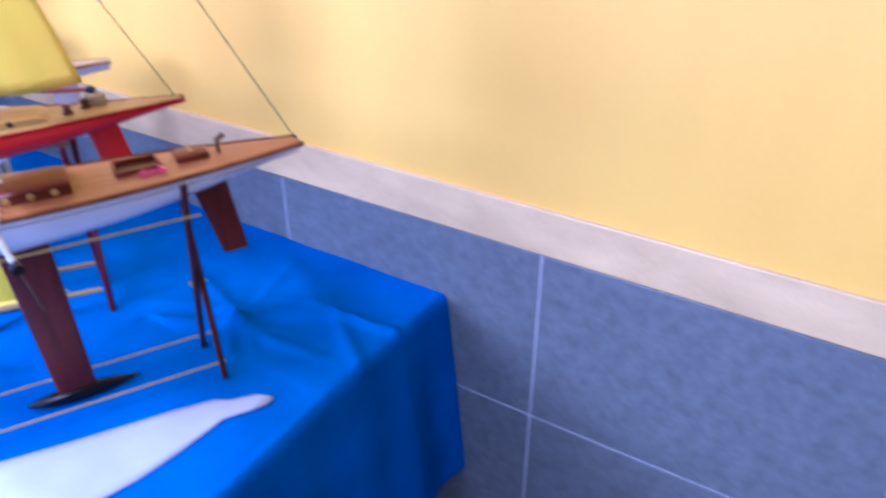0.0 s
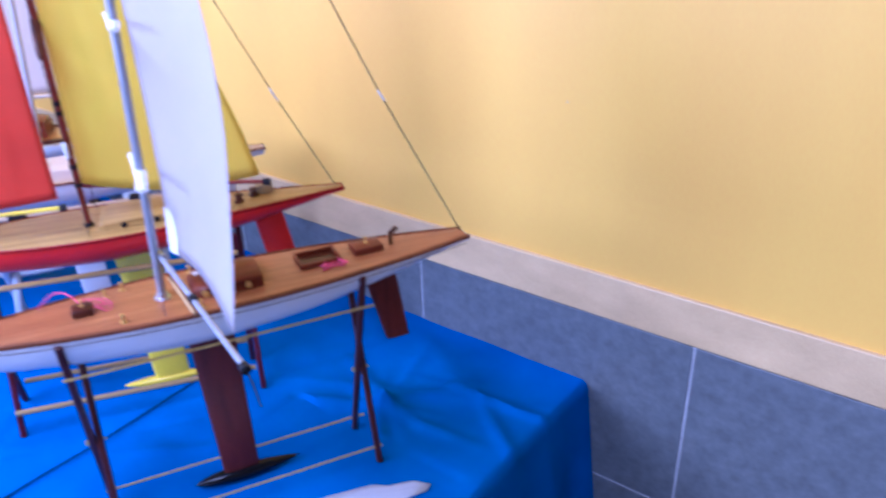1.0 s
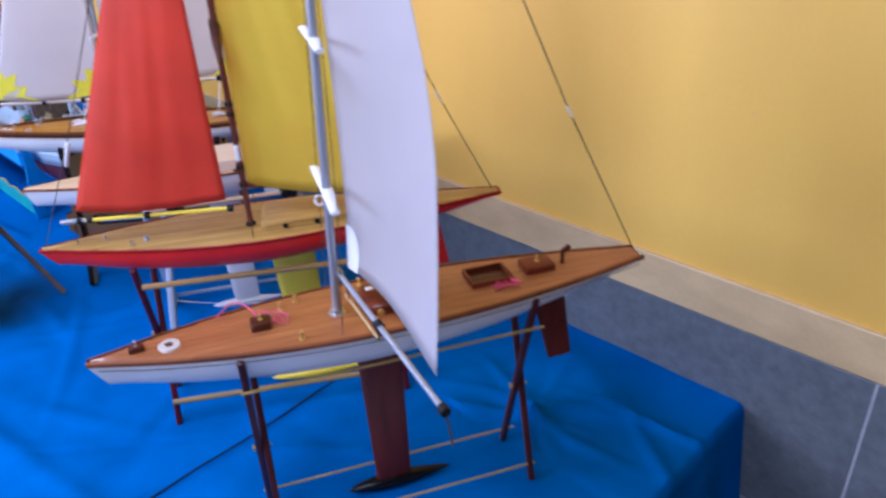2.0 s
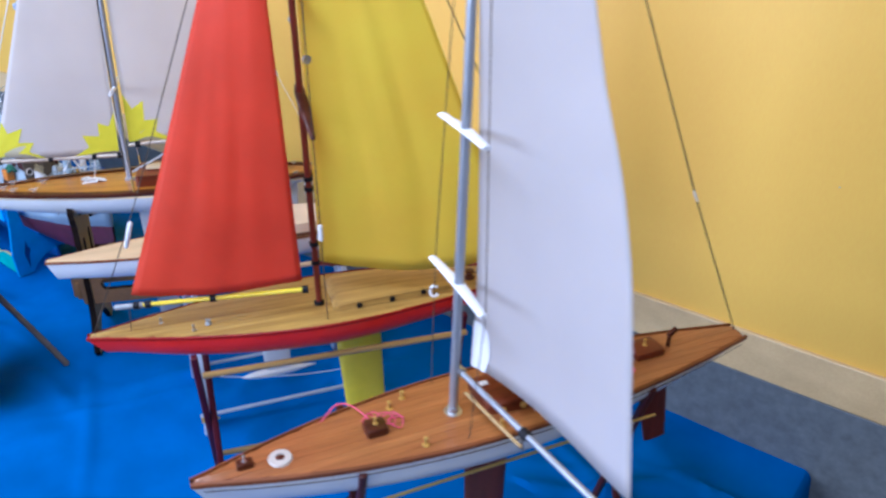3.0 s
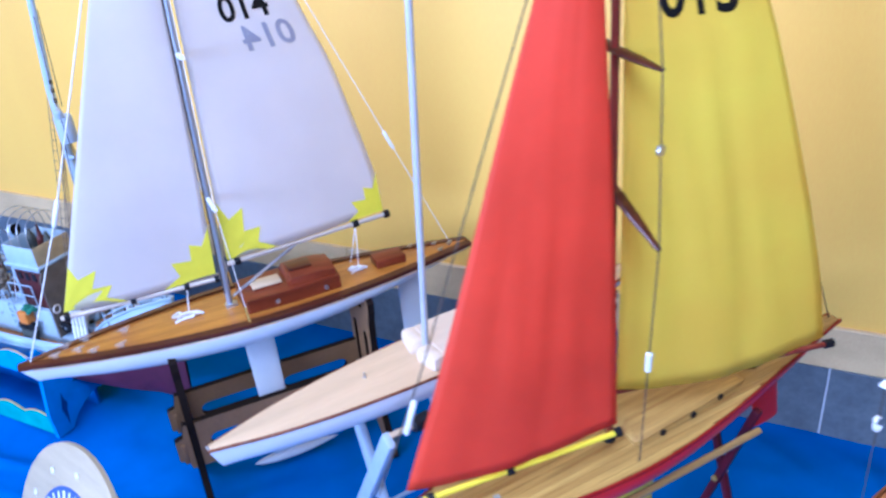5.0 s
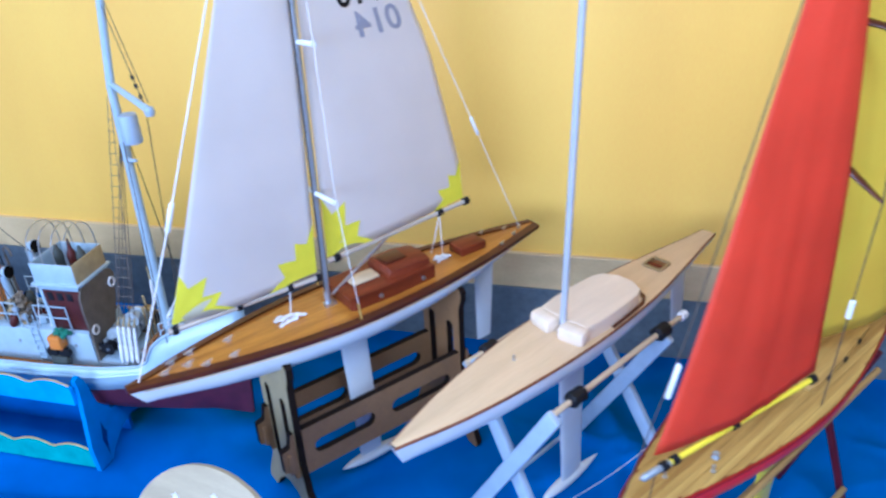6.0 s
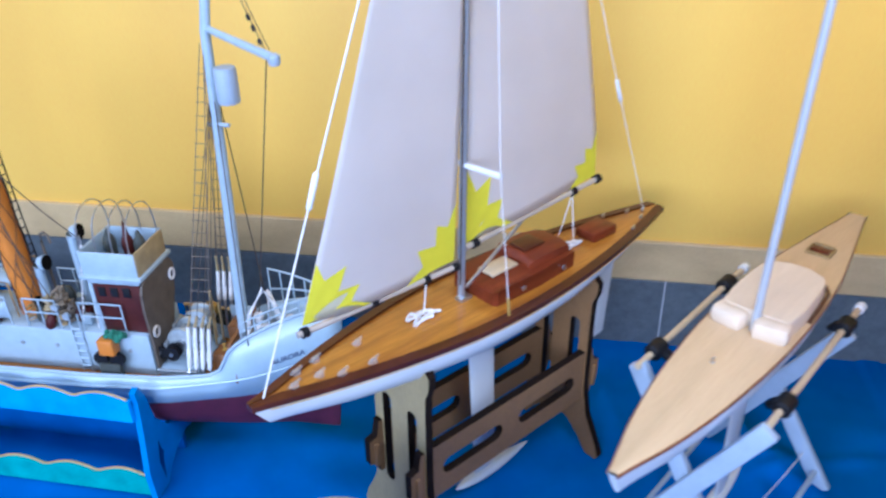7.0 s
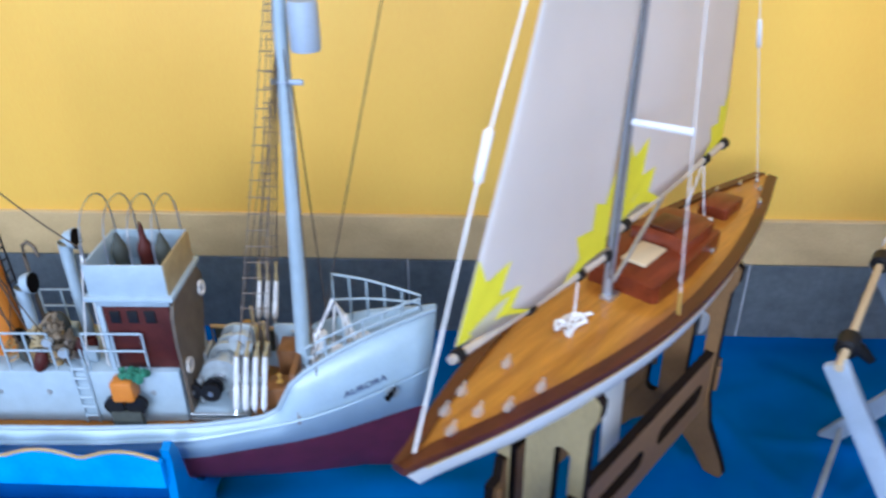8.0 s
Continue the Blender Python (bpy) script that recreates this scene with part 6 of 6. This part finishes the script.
        part("tackle_rope", rod(coil, 0.0027, 6), mat, t, "tangled tan tackle rope")
    for k, (x, yy, z) in enumerate(((-0.486, -0.030, 0.092), (-0.462, -0.044, 0.088), (-0.478, 0.020, 0.100), (-0.455, 0.004, 0.110), (-0.425, -0.024, 0.092), (-0.500, -0.012, 0.096))):
        bm = bmesh.new()
        lathe(bm, [(0.004, -0.014), (0.0075, -0.010), (0.0085, 0.0), (0.0070, 0.009), (0.003, 0.013)], 10, pose(x, yy, z, 14 * (k % 3 - 1), 18 * (k % 2), 40 * k))
        part("deck_gear", bm, (OLIVE, RED_BROWN, DEAD_BLACK)[k % 3], t, "dark wrapped deck gear")
    for a, b in (((-0.520, -0.022, 0.300), (-0.455, -0.044, 0.080)), ((-0.515, -0.020, 0.240), (-0.430, -0.045, 0.080)), ((-0.512, -0.020, 0.180), (-0.475, -0.046, 0.080)), ((-0.505, -0.012, 0.330), (-0.398, -0.012, 0.220))):
        line(t, sag(a, b, 0.006), CORD_DARK, 0.0009, "deck_line")
    for x, yy, z in ((-0.432, -0.046, 0.100), (-0.446, -0.047, 0.116)):
        part("block_sheave", rod([(x, yy - 0.003, z), (x, yy + 0.003, z)], 0.0058, 12), PALE_METAL, t, "pale round sheave")
    part("signal_mast", rod([(-0.395, -0.012, 0.076), (-0.398, -0.012, 0.225)], 0.0016, 8), STEEL, t)
    for dx in (-0.014, 0.012):
        part("signal_stay", rod([(-0.398, -0.012, 0.215), (-0.398 + dx, -0.040, 0.078)], 0.0009, 5), CORD_WHITE, t)

    # painted stand with wave-cut boards
    m = pose(-2.018, -0.452, TOP)
    st = thing("model_stand", m, "blue and green painted stand with wave-cut boards", "stand", "model stands")

    def board(z0, z1, yy, mat, name, label, wave):
        bm = bmesh.new()
        xs = np.linspace(-0.78, -0.008, 78)
        out = [(x, z1 + wave * abs(math.sin(math.pi * (x + 0.008) / 0.093))) for x in xs] + [(-0.008, z0), (-0.78, z0)]
        slab(bm, out, 0.008, pose(0, yy, 0))
        return part(name, bm, mat, st, label, smooth=False)

    for s in (-1, 1):
        for z1, wave in ((0.196, 0.012), (0.040, 0.013)):
            edge = [(x, s * 0.108, z1 + 0.0006 + wave * abs(math.sin(math.pi * (x + 0.008) / 0.093))) for x in np.linspace(-0.776, -0.012, 92)]
            part("bare_edge", rod(edge, 0.0022, 6), ROD_WOOD, st, "unpainted tan edge of the wave-cut board")
        board(0.158, 0.196, s * 0.108, SKY_STAND, "upper_board", "light blue board with wave-cut top", 0.012)
        board(0.004, 0.040, s * 0.108, GREEN_STAND, "lower_board", "sea-green board with wave-cut top", 0.013)
    board(0.004, 0.150, 0.0, MID_STAND, "centre_board", "blue inner board", 0.0)
    for x in (-0.004, -0.785):
        bm = bmesh.new()
        h = [(0.116, 0.0), (0.118, 0.06), (0.108, 0.13), (0.102, 0.19), (0.104, 0.208), (0.092, 0.212), (0.082, 0.190), (0.072, 0.135), (0.045, 0.098), (0.0, 0.086)]
        b = [(0.0, 0.050), (0.036, 0.040), (0.064, 0.020), (0.078, 0.0)]
        out = h + [(-a, z) for a, z in h[::-1][1:]] + [(-a, z) for a, z in b[::-1]] + b[1:]
        slab(bm, out, 0.010, pose(x, 0, 0, 0, 0, 90))
        end = part("cradle", bm, BLUE_STAND, st, "blue cradle end with hull cut-out", smooth=False)
        if x > -0.1:
            for s in (-1,):
                bm = bmesh.new()
                rim = [(0.084, 0.014), (0.086, 0.036), (0.090, 0.058), (0.085, 0.074), (0.080, 0.096), (0.078, 0.078), (0.073, 0.066), (0.079, 0.050), (0.081, 0.030)]
                bm.faces.new([bm.verts.new((x + 0.006, s * a, z)) for a, z in rim])
                part("painted_weed", bm, DEEP_STAND, end, "dark painted leaf shape", smooth=False)
    return t


trawler()


# ---- round plaque on a rod ----
def plaque():
    c = Vector((-1.616, -0.894, TOP))
    p = thing("round_plaque", pose(c.x, c.y, c.z, 0, 0, -12), "round wooden plaque with blue and white emblem leaning on a rod", "plaque")
    R, tilt = 0.153, -25
    face = pose(0, 0, 0.006, tilt, 0, 0) @ pose(0, 0, R, 90, 0, 0)
    part("disc", lathe(bmesh.new(), [(R - 0.004, -0.006), (R, -0.004), (R, 0.004), (R - 0.003, 0.006)], 56, face), TAN_RING, p, "tan wooden disc")
    part("emblem_ring", lathe(bmesh.new(), [(0.088, 0.004), (0.088, 0.0072), (0.056, 0.0072), (0.056, 0.004)], 48, face), EMBLEM_BLUE, p, "dark blue printed ring")
    part("emblem_centre", lathe(bmesh.new(), [(0.062, 0.004), (0.062, 0.0080), (0.001, 0.0080)], 40, face), WHITE_PLASTIC, p, "white emblem centre")
    for k in range(30):
        a = 2 * math.pi * k / 30
        bm = bmesh.new()
        box(bm, (0, 0, 0), (0.004 + 0.003 * (k % 3 == 0), 0.013, 0.0012), 0.0003)
        bmesh.ops.transform(bm, matrix=face @ pose(0.075 * math.cos(a), 0.075 * math.sin(a), 0.0076, 0, 0, math.degrees(a) - 90), verts=bm.verts)
        part("letter_bar", bm, WHITE_PLASTIC, p)
    bm = bmesh.new()
    bm.faces.new([bm.verts.new(face @ Vector((x, y, 0.0092))) for x, y in ((-0.020, -0.028), (0.024, -0.028), (0.010, 0.004), (0.002, 0.030))])
    part("emblem_sail", bm, EMBLEM_BLUE, p, "dark blue triangular shape", smooth=False)
    for ang in (20, 55, 88, 125, 160, 200, 340):
        a = radians(ang)
        bm = bmesh.new()
        vs = [bm.verts.new(face @ Vector((0.114 * math.cos(a) + (0.0075 if k % 2 == 0 else 0.003) * math.sin(2 * math.pi * k / 10), 0.114 * math.sin(a) + (0.0075 if k % 2 == 0 else 0.003) * math.cos(2 * math.pi * k / 10), 0.0072))) for k in range(10)]
        bm.faces.new(vs)
        part("star", bm, WHITE_PLASTIC, p, "small white star", smooth=False)
    bm = bmesh.new()
    q = pose(c.x, c.y, c.z, 0, 0, -12).inverted() @ Vector((-1.550, -0.688, TOP + 0.005))
    tube(bm, [(0.006, 0.116, 0.235), q], 0.0062, 10)
    part("prop_rod", bm, ROD_DARK, p, "plain wooden prop rod")


plaque()


# ---- wall tiles and stone border, piece by piece ----
def tile_mesh(name, w, h, d, mat, bevel):
    bm = bmesh.new()
    box(bm, (0, 0, 0), (w, d, h), 0)
    es = [e for e in bm.edges if all(v.co.y < 0 for v in e.verts)]
    bmesh.ops.bevel(bm, geom=es, offset=bevel, segments=1, affect="EDGES")
    return link_mesh(name, bm, mat, smooth=False)


bm = bmesh.new()
box(bm, ((ROOM_X0 + ROOM_X1) / 2, -0.0025, 0.449), (ROOM_X1 - ROOM_X0, 0.005, 0.898))
wains = tagged(part("wainscot_grout", bm, GROUT, None, smooth=False), "pale grout bed behind the grey wall tiles", "wall tiles", kind="structure")
GAP = 0.0035
for z0, z1 in ((0.530, 0.900), (0.160, 0.530), (0.0, 0.160)):
    me = tile_mesh("tile", 0.6 - GAP, z1 - z0 - GAP, 0.006, TILE, 0.0012)
    for k in range(14):
        x = -4.5 + 0.6 * k
        ob = new("tile", me)
        ob.parent = wains
        ob.matrix_basis = pose(x, -0.0035 - 0.0006 * ((k * 7) % 3), (z0 + z1) / 2)
for x0, x1 in ((ROOM_X0, -1.62), (-1.62, 1.55), (1.55, ROOM_X1)):
    ob = new("border_stone", tile_mesh("border_stone", x1 - x0 - 0.001, 0.086, 0.010, STONE, 0.002))
    ob.parent = wall_north
    ob.matrix_basis = pose((x0 + x1) / 2, -0.004, 0.943)
bm = bmesh.new()
lathe(bm, [(0.0018, 0), (0.0016, 0.0006), (0.0006, 0.0008)], 7, pose(-0.270, 0.0, 1.286, 90, 0, 20))
part("paint_chip", bm, PALE_WOOD, wall_north, "tiny white chip in the paint")
